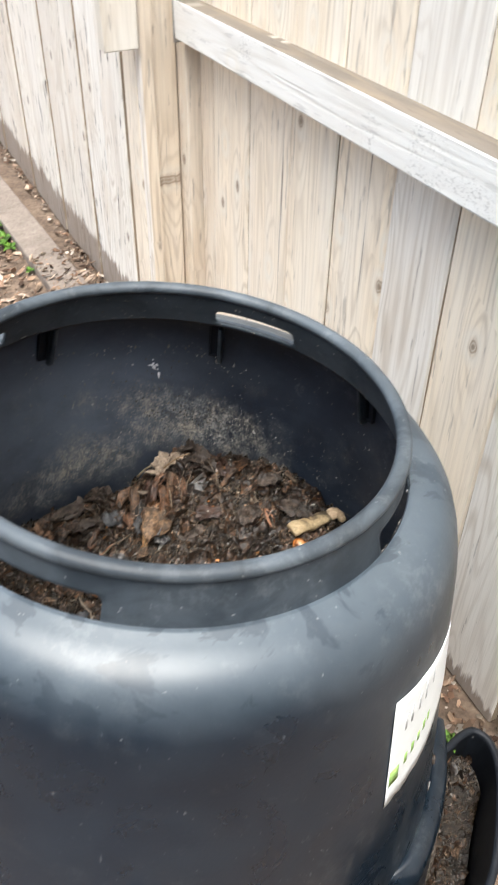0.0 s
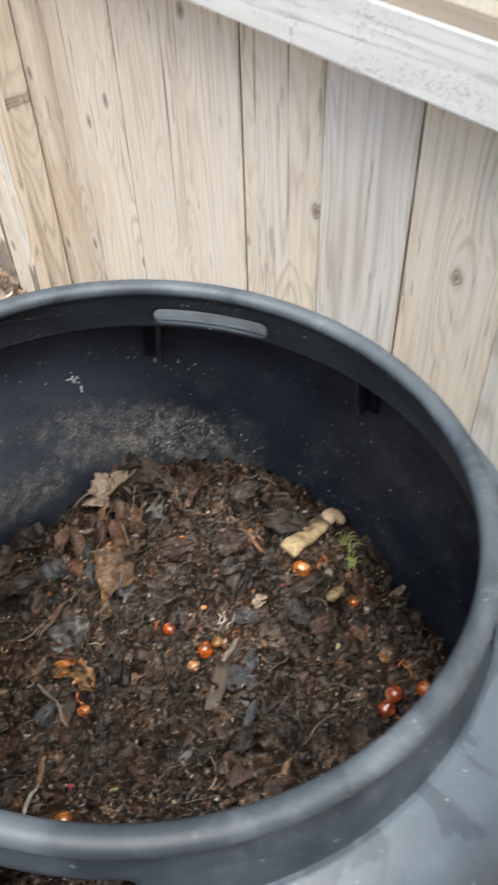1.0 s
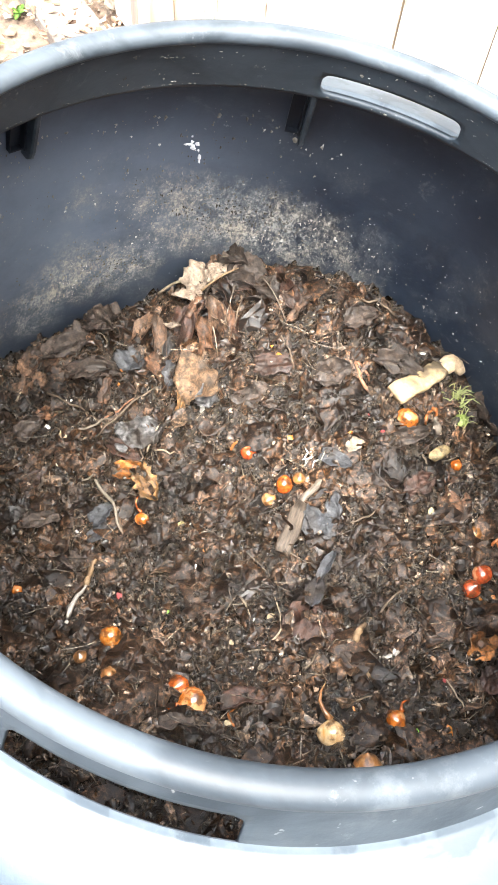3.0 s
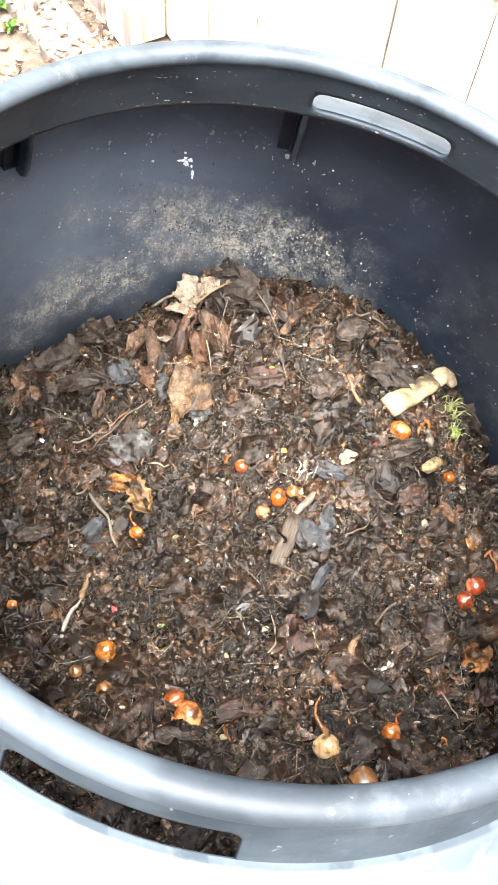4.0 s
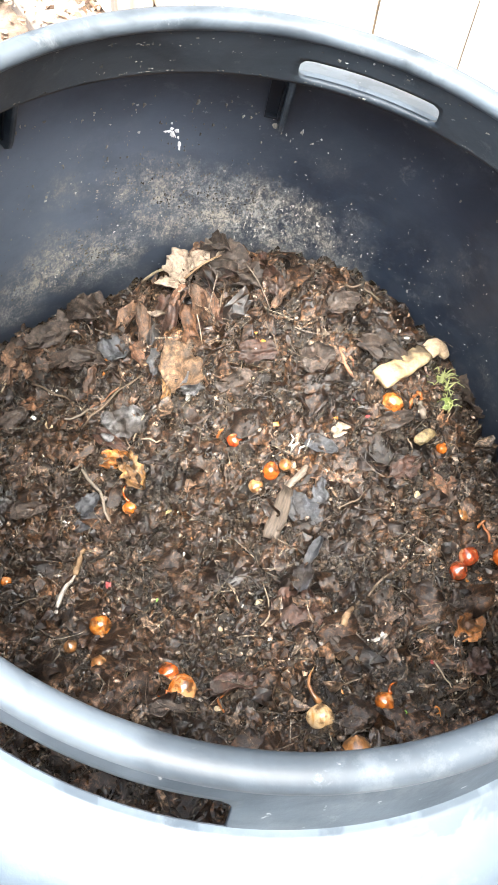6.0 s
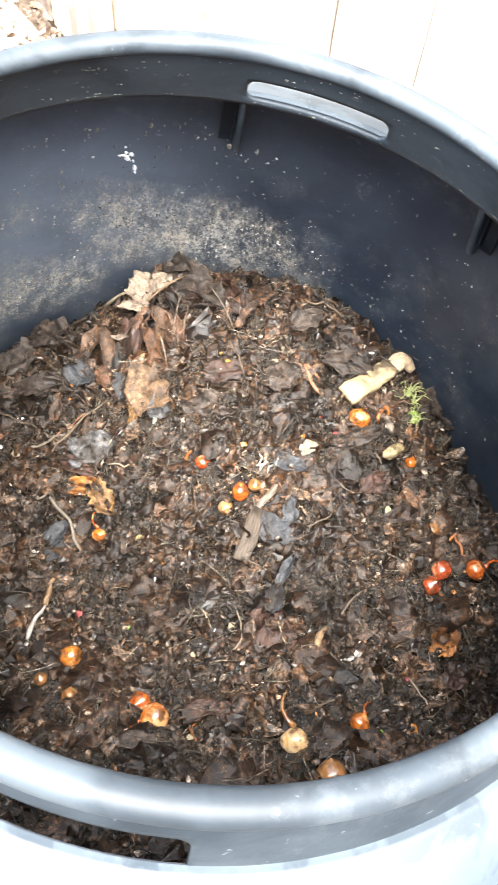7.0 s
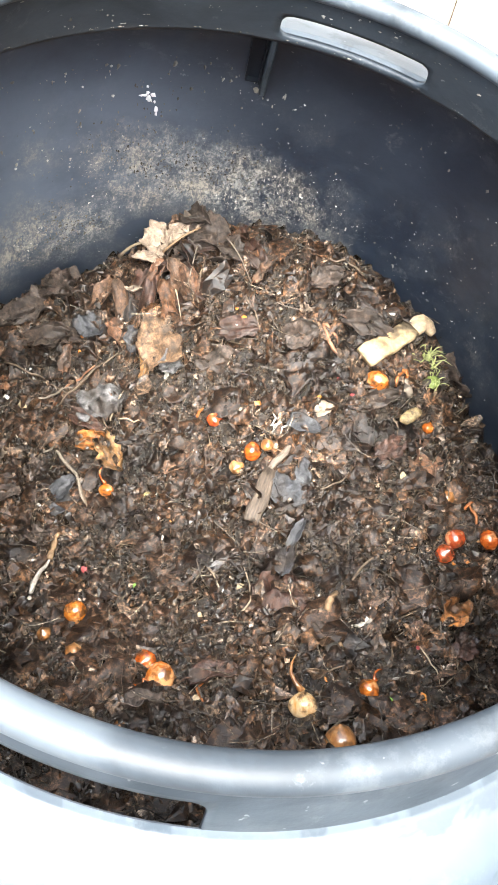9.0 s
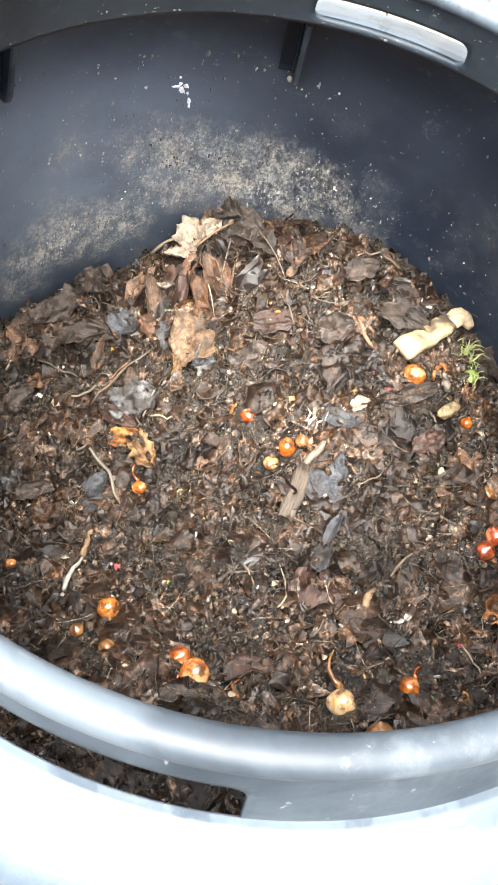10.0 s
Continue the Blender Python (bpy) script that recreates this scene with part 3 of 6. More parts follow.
def build_rib():
    """A moulded lug under the shoulder: a short upright fin with an eased inner edge."""
    bm = bmesh.new()
    rows = []
    for z, deep in ((0.786, 0.012), (0.790, 0.017), (0.80, 0.019), (0.83, 0.021), (0.862, 0.023)):
        rr = (0.355 if z < 0.8 else 0.355 - (z - 0.79) * 0.25) - 0.003
        rows.append([bm.verts.new((x, y, z)) for x, y in ((rr, -0.0028), (rr - deep + 0.0015, -0.0028), (rr - deep, -0.0013), (rr - deep, 0.0013), (rr - deep + 0.0015, 0.0028), (rr, 0.0028))])
    for p, q in zip(rows, rows[1:]):
        for j in range(6):
            bm.faces.new((p[j], p[(j + 1) % 6], q[(j + 1) % 6], q[j]))
    bm.faces.new(rows[0])
    bm.faces.new(list(reversed(rows[-1])))
    bmesh.ops.recalc_face_normals(bm, faces=bm.faces)
    return bm


def build_shade_recess():
    """A recess added beside a fin, its dark plastic standing in for shade: an open box of four thin walls round a sunk
    floor.
    """
    bm = bmesh.new()
    for y0, y1, z0, z1, deep in ((0.0036, 0.0052, 0.797, 0.856, 0.009), (0.0160, 0.0174, 0.797, 0.856, 0.007), (0.0052, 0.0160, 0.797, 0.7988, 0.007), (0.0052, 0.0160, 0.7988, 0.856, 0.0012)):
        lo, hi = [], []
        for z in (z0, z1):
            rr = 0.355 - max(0.0, z - 0.79) * 0.25 - 0.0045
            lo.append([bm.verts.new((rr - deep, y, z)) for y in (y0, y1)])
            hi.append([bm.verts.new((rr + 0.002, y, z)) for y in (y0, y1)])
        bm.faces.new((lo[0][0], lo[0][1], lo[1][1], lo[1][0]))
        bm.faces.new((lo[0][0], hi[0][0], hi[1][0], lo[1][0]))
        bm.faces.new((lo[0][1], hi[0][1], hi[1][1], lo[1][1]))
        bm.faces.new((lo[0][0], lo[0][1], hi[0][1], hi[0][0]))
        bm.faces.new((lo[1][0], lo[1][1], hi[1][1], hi[1][0]))
    bmesh.ops.recalc_face_normals(bm, faces=bm.faces)
    return bm


# the darker plastic beside each rib paints the shade of a recess
for a in (118.9, 75.8, 34.6, -140.0, 162.0):
    for name, bm, mat in (("rib", build_rib(), PLASTIC_RIM), ("socket", build_shade_recess(), PLASTIC_DARK)):
        ob = part(name, bm, mat, compost_bin, "dark recess beside the rib, its shade put into the colour" if name == "socket" else "", smooth=False)
        ob.matrix_local = Matrix.Rotation(radians(a), 4, 'Z') @ Matrix.Diagonal((1, -1 if a < 60 else 1, 1, 1))


# ---- the bin's label, door and chute ----
def simple(name, colour, rough=0.6, vary=0.25, scale=60.0, spec=0.5, relief=0.0005):
    """A plain material with two scales of uneven tone and a fine relief."""
    m, nt, b = material(name)
    v = coords(nt)
    dark = tuple(c * (1 - vary) for c in colour)
    lite = tuple(min(1, c * (1 + vary)) for c in colour)
    n = calc(nt, 'ADD', calc(nt, 'MULTIPLY', fbm(nt, v, scale), 0.6), calc(nt, 'MULTIPLY', fbm(nt, v, scale * 6), 0.4))
    nt.links.new(ramp(nt, n, [(0.35, dark), (0.65, lite)]), b.inputs["Base Color"])
    b.inputs["Roughness"].default_value = rough
    b.inputs["Specular IOR Level"].default_value = spec
    bump(nt, b, fbm(nt, v, scale * 4), 0.4, relief)
    return m


LABEL_WHITE = simple("label_paper", (0.78, 0.80, 0.80), 0.45, 0.04, 20)
LABEL_GREY = simple("label_grey_ink", (0.50, 0.51, 0.52), 0.5, 0.05, 20)
LABEL_GREEN = simple("label_green_ink", (0.28, 0.46, 0.13), 0.5, 0.08, 20)


def body_point(a, z, out=0.0):
    a = radians(a)
    r = (0.357 + 0.179 * (0.7525 - z)) + out
    if z > 0.78:
        r = 0.3525 - (z - 0.78) * 0.17 + out
    return Vector((r * math.cos(a), r * math.sin(a), z))


def patch(a0, a1, low, high, out, na=16, nz=10):
    """A thin sheet on the body's curve between two angles; low and high give its edges' heights."""
    bm = bmesh.new()
    rows = []
    for i in range(na + 1):
        f = i / na
        a = a0 + (a1 - a0) * f
        rows.append([bm.verts.new(body_point(a, low(f) + (high(f) - low(f)) * j / nz, out)) for j in range(nz + 1)])
    for p, q in zip(rows, rows[1:]):
        for j in range(nz):
            bm.faces.new((p[j], q[j], q[j + 1], p[j + 1]))
    bmesh.ops.recalc_face_normals(bm, faces=bm.faces)
    bmesh.ops.solidify(bm, geom=bm.faces[:] + bm.edges[:] + bm.verts[:], thickness=-0.0006)
    return bm


def torn(f):
    """The label's lower edge, torn away in steps."""
    return 0.627 + 0.018 * f + 0.06 * max(0.0, f - 0.55) + 0.006 * noise.noise((f * 14, 2, 0))


label = part("label", patch(-49.5, -24.0, torn, lambda f: 0.787 - 0.022 * f, 0.0012, 24), LABEL_WHITE, compost_bin, "torn white paper label, partly peeled")
for a0, a1, z0, z1, ink in ((-45.8, -45.2, 0.728, 0.752, LABEL_GREY), (-43.9, -43.3, 0.730, 0.754, LABEL_GREY), (-41.2, -40.6, 0.733, 0.757, LABEL_GREY), (-38.8, -38.2, 0.736, 0.760, LABEL_GREY), (-35.6, -35.0, 0.740, 0.764, LABEL_GREY)):
    part("print_bar", patch(a0, a1, lambda f: z0, lambda f: z1, 0.0015, 4, 2), ink, label, "faded grey print")
for a0, a1, z0, z1 in ((-49.0, -46.4, 0.658, 0.680), (-44.8, -43.9, 0.670, 0.685), (-42.6, -41.6, 0.674, 0.688), (-40.4, -39.5, 0.678, 0.692), (-38.3, -37.3, 0.682, 0.696), (-36.4, -35.6, 0.685, 0.698)):
    part("print_bar", patch(a0, a1, lambda f: z0, lambda f: z1, 0.0015, 4, 2), LABEL_GREEN, label, "green printed mark")

door = lathe([(wall_radius(0.445) - 0.007, 0.445), (wall_radius(0.44) + 0.010, 0.441), (wall_radius(0.43) + 0.0185, 0.434), (wall_radius(0.42) + 0.0215, 0.420), (wall_radius(0.40) + 0.0205, 0.40),
              (wall_radius(0.2) + 0.022, 0.20), (wall_radius(0.05) + 0.024, 0.05), (wall_radius(0.05) - 0.007, 0.05)], 48, -46, -7, closed=True)
for v in door.verts:
    a = math.degrees(math.atan2(v.co.y, v.co.x))
    f = max(0.0, min(1.0, (a + 46) / 9.0))
    f = f * f * (3 - 2 * f)
    r0 = wall_radius(v.co.z) - 0.007
    r = math.hypot(v.co.x, v.co.y)
    k = (r0 + (r - r0) * f) / r
    v.co.x, v.co.y = v.co.x * k, v.co.y * k
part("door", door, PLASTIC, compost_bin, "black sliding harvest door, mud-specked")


rm = random.Random(21)
MUD = simple("drying_mud", (0.10, 0.082, 0.066), 0.7, 0.5, 300, 0.5, 0.002)
clods = bmesh.new()
for k in range(46):
    a, z, d = radians(rm.gauss(-27, 2.2)), rm.uniform(0.24, 0.405), 0.0016 + 0.006 * rm.random() ** 2
    r = wall_radius(z) + 0.0215
    m = Matrix.Translation((r * math.cos(a), r * math.sin(a), z)) @ Matrix.Rotation(a, 4, 'Z') @ Matrix.Diagonal((d * 0.5, d * rm.uniform(0.8, 1.6), d * rm.uniform(0.8, 2.4), 1))
    for v in bmesh.ops.create_icosphere(clods, subdivisions=1, radius=1.0, matrix=m)["verts"]:
        v.co += Vector((rm.uniform(-1, 1), rm.uniform(-1, 1), rm.uniform(-1, 1))) * d * 0.25
ob = part("mud_specks", clods, MUD, smooth=False)
ob.matrix_world = BIN
tagged(ob, "small clods of dark mud stuck to the black door", "mud", kind="stuff")


def strip_wall(path, z_low, z_top, thick):
    """An upright curved wall along a smooth path, with a rounded top edge."""
    bm = bmesh.new()
    pts = []
    for i in range(len(path) - 1):
        p0, p1, p2, p3 = (Vector(path[max(0, min(len(path) - 1, i + k))]) for k in (-1, 0, 1, 2))
        for k in range(6):
            t = k / 6
            pts.append(0.5 * ((2 * p1) + (p2 - p0) * t + (2 * p0 - 5 * p1 + 4 * p2 - p3) * t * t + (3 * p1 - p0 - 3 * p2 + p3) * t ** 3))
    pts.append(Vector(path[-1]))
    rows = []
    for i, p in enumerate(pts):
        d = (pts[min(i + 1, len(pts) - 1)] - pts[max(i - 1, 0)]).normalized()
        n = Vector((-d.y, d.x))
        top = z_top(i / (len(pts) - 1))
        sec = [(-thick, z_low), (-thick, top - 0.006), (-thick * 1.4, top), (0, top + 0.004), (thick * 1.4, top), (thick, top - 0.006), (thick, z_low)]
        rows.append([bm.verts.new((p.x + n.x * o, p.y + n.y * o, z)) for o, z in sec])
    for a, b in zip(rows, rows[1:]):
        for j in range(len(a)):
            bm.faces.new((a[j], b[j], b[(j + 1) % len(a)], a[(j + 1) % len(a)]))
    bm.faces.new(rows[0])
    bm.faces.new(list(reversed(rows[-1])))
    bmesh.ops.recalc_face_normals(bm, faces=bm.faces)
    return bm


chute = strip_wall([(0.418, -0.098), (0.438, -0.086), (0.460, -0.069), (0.484, -0.060), (0.502, -0.078), (0.503, -0.118), (0.485, -0.18), (0.460, -0.242), (0.438, -0.280), (0.40, -0.335), (0.36, -0.385)], -0.06, lambda f: 0.420 - 0.01 * f, 0.004)
part("chute_wall", chute, PLASTIC_DARK, compost_bin, "curved black wall round the harvest opening")


# ---- the compost ----
def heap(x, y):
    """Height of the compost in the bin, from its base: high at the front and the far right, hollow to the left."""
    u, v = x / 0.3, y / 0.3
    z = 0.508 - 0.1372 * v + 0.2101 * v ** 2 + 0.065 * v ** 3 - 0.1025 * v ** 4
    z += u * (0.1081 + 0.169 * v - 0.0073 * v ** 2 - 0.0672 * v ** 3)
    z += u ** 2 * (-0.004 + 0.075 * v - 0.1043 * v ** 2)
    z += u ** 3 * (-0.0661 - 0.0778 * v) - 0.0163 * u ** 4
    return z


def settled(x, y):
    """The heap as it has settled, without its lumps: hollows at the walls, a hump on one side."""
    z = heap(x, y) - 0.021 * min(1.0, max(0.0, (y - 0.13) / 0.17))
    z += 0.040 * math.exp(-((x - 0.36) ** 2 / 0.0040 + (y + 0.01) ** 2 / 0.0090))
    z += 0.008 * math.exp(-((x - 0.02) ** 2 / 0.0035 + (y - 0.335) ** 2 / 0.003))
    z -= 0.020 * math.exp(-((x + 0.055) ** 2 / 0.0016 + (y - 0.385) ** 2 / 0.003))
    z -= 0.035 * math.exp(-((x - 0.335) ** 2 / 0.0012 + (y - 0.14) ** 2 / 0.0012))
    z -= 0.030 * math.exp(-((x - 0.31) ** 2 / 0.002 + (y + 0.15) ** 2 / 0.003))
    return z


def surface(x, y):
    """The settled heap with its lumps."""
    return settled(x, y) + 0.010 * noise.fractal((x * 16, y * 16, 3), 1.0, 2.0, 4) + 0.017 * noise.noise((x * 48, y * 48, 1)) + 0.015 * noise.noise((x * 95, y * 95, 7)) + 0.0085 * noise.noise((x * 190, y * 190, 9))


def build_heap():
    bm = bmesh.new()
    step, n = 0.0026, 164
    vs = {}
    for i in range(-n, n + 1):
        for j in range(-n, n + 1):
            x, y = i * step, j * step
            r = math.hypot(x, y)
            if r > 0.424:
                continue
            z = surface(x, y)
            lim = wall_radius(z) - 0.006
            if r > lim:
                x, y = x * lim / r, y * lim / r
            vs[i, j] = bm.verts.new((x, y, z))
    for (i, j) in list(vs):
        q = [vs.get(k) for k in ((i, j), (i + 1, j), (i + 1, j + 1), (i, j + 1))]
        if all(q):
            bm.faces.new(q)
    return bm


compost = part("compost", build_heap(), HUMUS)
compost.matrix_world = BIN
tagged(compost, "dark damp half-rotted compost filling the bin", "compost", kind="stuff")


def litter_material(name, tones, rough=0.5, spec=0.5, gritty=True, wet=0.0, relief=0.0016):
    """Many small scraps in one mesh, each with its own tone."""
    m, nt, b = material(name)
    rnd = island_random(nt)
    v = coords(nt)
    col = ramp(nt, rnd, [(i / (len(tones) - 1), c) for i, c in enumerate(tones)])
    col = mix(nt, 1.0, col, ramp(nt, fbm(nt, v, 13.0, 3, 0.6), [(0.38, grey(0.30)), (0.5, grey(0.85)), (0.62, grey(1.5))]), 'MULTIPLY')
    grain = fbm(nt, v, 230.0, 6, 0.75)
    if gritty:
        col = mix(nt, 1.0, col, ramp(nt, grain, [(0.37, grey(0.04)), (0.5, grey(0.43)), (0.64, grey(2.5))]), 'MULTIPLY')
    nt.links.new(col, b.inputs["Base Color"])
    r = nt.nodes.new("ShaderNodeMapRange")
    r.inputs[3].default_value, r.inputs[4].default_value = rough - 0.20, rough + 0.25
    nt.links.new(fbm(nt, v, 40.0), r.inputs[0])
    nt.links.new(r.outputs[0], b.inputs["Roughness"])
    b.inputs["Specular IOR Level"].default_value = spec
    if wet:
        nt.links.new(ramp(nt, fbm(nt, v, 65.0, 3), [(0.47, grey(0.0)), (0.58, grey(wet))]), b.inputs["Coat Weight"])
        b.inputs["Coat Roughness"].default_value = 0.09
    bump(nt, b, grain, 0.6, relief)
    return m


FLAKES = litter_material("leaf_scraps", [(0.00566, 0.00301, 0.0016), (0.0348, 0.0177, 0.0085), (0.118, 0.071, 0.043), (0.0136, 0.00668, 0.00345), (0.0673, 0.0343, 0.0163), (0.168, 0.110, 0.072), (0.0208, 0.0108, 0.00508), (0.0849, 0.0403, 0.0175), (0.0439, 0.0228, 0.0113), (0.00853, 0.00418, 0.00208), (0.0528, 0.0263, 0.0128), (0.225, 0.158, 0.108)], 0.46, 0.3, wet=1.0)
CRUMBS = litter_material("compost_crumbs", [(0.00771, 0.00424, 0.00226), (0.0511, 0.0276, 0.015), (0.127, 0.0734, 0.041), (0.0166, 0.00919, 0.00542), (0.165, 0.115, 0.080), (0.0625, 0.0344, 0.0189), (0.175, 0.120, 0.083), (0.0205, 0.0105, 0.00562), (0.36, 0.27, 0.20), (0.099, 0.0534, 0.0272), (0.0085, 0.0048, 0.0028), (0.30, 0.235, 0.18), (0.05, 0.03, 0.018)], 0.46, 0.3, wet=1.0)
FIBRES = litter_material("straw_and_rootlets", [(0.04, 0.028, 0.018), (0.09, 0.066, 0.043), (0.15, 0.118, 0.08), (0.06, 0.042, 0.028), (0.20, 0.165, 0.125)], 0.6)


def joined(name, verts, faces, mat, label, category, smooth=False):
    me = bpy.data.meshes.new(name)
    me.from_pydata(verts, [], faces)
    me.materials.append(mat)
    me.polygons.foreach_set("use_smooth", [smooth] * len(me.polygons))
    ob = new(name, me)
    ob.matrix_world = BIN
    return tagged(ob, label, category, kind="stuff")


# where onions lie clear of the litter
BARE = ((0.217, 0.145), (0.084, 0.097), (0.051, 0.140), (-0.104, -0.051), (-0.040, -0.135), (0.064, -0.178), (0.122, -0.171), (0.254, -0.039), (0.271, -0.024), (0.308, -0.027))


def scatter_spot(rng, edge=0.012):
    while True:
        x, y = rng.uniform(-0.41, 0.41), rng.uniform(-0.41, 0.41)
        z = surface(x, y)
        if math.hypot(x, y) < wall_radius(z) - edge and all((x - a) ** 2 + (y - b) ** 2 > 0.0002 for a, b in BARE):
            return x, y, z


def add_flakes(rng, count, lo, hi, verts, faces, lift=0.004, tilt=0.8, where=scatter_spot):
    """Torn leaf scraps: an inner and an outer ring, crumpled, with a real edge."""
    for k in range(count):
        x, y, z = where(rng)
        size = lo + (hi - lo) * rng.random() ** 2.4
        m = Matrix.Translation((x, y, z + rng.uniform(-0.002, lift))) @ Euler((rng.gauss(0, tilt), rng.gauss(0, tilt), rng.uniform(0, 6.28))).to_matrix().to_4x4()
        n = rng.choice((6, 7, 8))
        curl, long, rough = rng.uniform(-0.9, 0.9), rng.uniform(1.0, 2.4), 0.22 * size
        base = len(verts)
        inner, outer_ring = [], []
        for i in range(n):
            a = 2 * math.pi * i / n + rng.uniform(-0.3, 0.3)
            rr = size * rng.uniform(0.6, 1.1)
            for f, store in ((0.5, inner), (1.0, outer_ring)):
                px, py = rr * f * math.cos(a) * long * 0.72, rr * f * math.sin(a) * 0.72
                store.append(Vector((px, py, curl * (px * px + 0.5 * py * py) / (size * 1.8) + rng.uniform(-1, 1) * rough * f)))
        verts.extend(m @ p for p in inner)
        verts.extend(m @ p for p in outer_ring)
        verts.extend(m @ (p - Vector((0, 0, 0.0005))) for p in outer_ring)
        faces.append(tuple(base + i for i in range(n)))
        for i in range(n):
            j = (i + 1) % n
            faces.append((base + i, base + n + i, base + n + j, base + j))
            faces.append((base + n + i, base + 2 * n + i, base + 2 * n + j, base + n + j))


rng = random.Random(11)
fv, ff = [], []


def add_mats(rng, count, lo, hi, verts, faces):
    """Leaf pieces pressed into the compost: they follow its lumps, with ragged, partly lifted edges."""
    for k in range(count):
        x, y, z = scatter_spot(rng, 0.02)
        size, turn, long = lo + (hi - lo) * rng.random() ** 1.8, rng.uniform(0, 6.28), rng.uniform(0.8, 1.7)
        n, base = 11, len(verts)
        lifted, seed = rng.uniform(0, 6.28), rng.uniform(0, 90)
        rings = []
        for f in (0.0, 0.5, 1.0, 1.0):
            for i in range(n if f else 1):
                a = 2 * math.pi * i / n
                rr = size * f * (0.78 + 0.55 * noise.noise((math.cos(a) * 1.6 + seed, math.sin(a) * 1.6, 0)) + 0.25 * noise.noise((math.cos(a) * 5 + seed, math.sin(a) * 5, 0)))
                ux, uy = rr * math.cos(a) * long, rr * math.sin(a)
                px, py = x + ux * math.cos(turn) - uy * math.sin(turn), y + ux * math.sin(turn) + uy * math.cos(turn)
                up = 0.0028 + 0.5 * size * f * f * max(0.0, math.cos(a - lifted)) ** 3 * 0.6 + 0.0022 * noise.noise((px * 130, py * 130, seed))
                pz = 0.65 * surface(px, py) + 0.35 * z + up - (0.0012 if len(rings) > 2 * n else 0.0)
                r, lim = math.hypot(px, py), wall_radius(pz) - 0.008
                if r > lim:
                    px, py = px * lim / r, py * lim / r
                rings.append(Vector((px, py, pz)))
        verts.extend(rings)
        for i in range(n):
            j = (i + 1) % n
            faces.append((base, base + 1 + i, base + 1 + j))
            for o in (1, 1 + n):
                faces.append((base + o + i, base + o + n + i, base + o + n + j, base + o + j))


add_flakes(rng, 10500, 0.0014, 0.0048, fv, ff, 0.004, 1.0)
add_flakes(rng, 2600, 0.0036, 0.0095, fv, ff, 0.006, 0.9)
add_flakes(rng, 520, 0.008, 0.017, fv, ff, 0.008, 0.55)
mv, mf = [], []
add_mats(rng, 1100, 0.005, 0.013, mv, mf)
add_mats(rng, 380, 0.010, 0.024, mv, mf)


def pile_spot(rng):
    """Places round the leaf pile against the far wall."""
    while True:
        x, y = rng.gauss(0.03, 0.08), rng.gauss(0.325, 0.035)
        z = surface(x, y)
        if math.hypot(x, y) < wall_radius(z) - 0.014:
            return x, y, z


add_flakes(rng, 220, 0.007, 0.019, fv, ff, 0.008, 0.9, pile_spot)
MATS = litter_material("pressed_leaf_pieces", [(0.023, 0.0118, 0.00594), (0.0605, 0.0318, 0.0173), (0.105, 0.0586, 0.0335), (0.0348, 0.0179, 0.00926), (0.0782, 0.0401, 0.0202), (0.0498, 0.0283, 0.0173), (0.0275, 0.0141, 0.00712), (0.144, 0.0755, 0.0383)], 0.40, 0.5, wet=0.35, relief=0.0024)
joined("pressed_leaves", mv, mf, MATS, "brown half-rotted leaf pieces matted into the compost", "leaf litter", True)
joined("leaf_litter", fv, ff, FLAKES, "small dark brown rotting leaf scraps over the compost", "leaf litter")

cv, cf = [], []
ico = bmesh.new()
bmesh.ops.create_icosphere(ico, subdivisions=1, radius=1.0)
IV = [v.co.copy() for v in ico.verts]
IF = [[v.index for v in f.verts] for f in ico.faces]
ico.free()
for k in range(17000):
    x, y, z = scatter_spot(rng)
    s = 0.0008 + 0.0036 * rng.random() ** 3
    m = Matrix.Translation((x, y, z + 0.3 * s)) @ Euler((rng.uniform(0, 6), rng.uniform(0, 6), rng.uniform(0, 6))).to_matrix().to_4x4() @ Matrix.Diagonal((s * rng.uniform(0.7, 1.8), s * rng.uniform(0.6, 1.2), s * rng.uniform(0.4, 0.9), 1))
    b0 = len(cv)
    cv.extend(m @ (v * rng.uniform(0.75, 1.2)) for v in IV)
    cf.extend([b0 + i for i in f] for f in IF)
joined("compost_crumbs", cv, cf, CRUMBS, "crumbly dark compost granules", "compost")

# pale crumbs that imitate glints of the wet compost, along with small white bits
gv, gf = [], []
for k in range(520):
    x, y, z = scatter_spot(rng)
    s = 0.0005 + 0.0015 * rng.random() ** 3
    m = Matrix.Translation((x, y, z + 0.003)) @ Euler((rng.uniform(0, 6), rng.uniform(0, 6), rng.uniform(0, 6))).to_matrix().to_4x4() @ Matrix.Diagonal((s * rng.uniform(0.8, 2.0), s, s * 0.6, 1))
    b0 = len(gv)
    gv.extend(m @ (v * rng.uniform(0.75, 1.2)) for v in IV)
    gf.extend([b0 + i for i in f] for f in IF)
joined("pale_glint_crumbs", gv, gf, litter_material("pale_glint_crumbs", [(0.42, 0.40, 0.37), (0.30, 0.27, 0.24), (0.52, 0.49, 0.44), (0.36, 0.30, 0.23)], 0.4, 0.5, False, wet=0.6), "small pale crumbs standing in for wet glints and white bits", "grit")

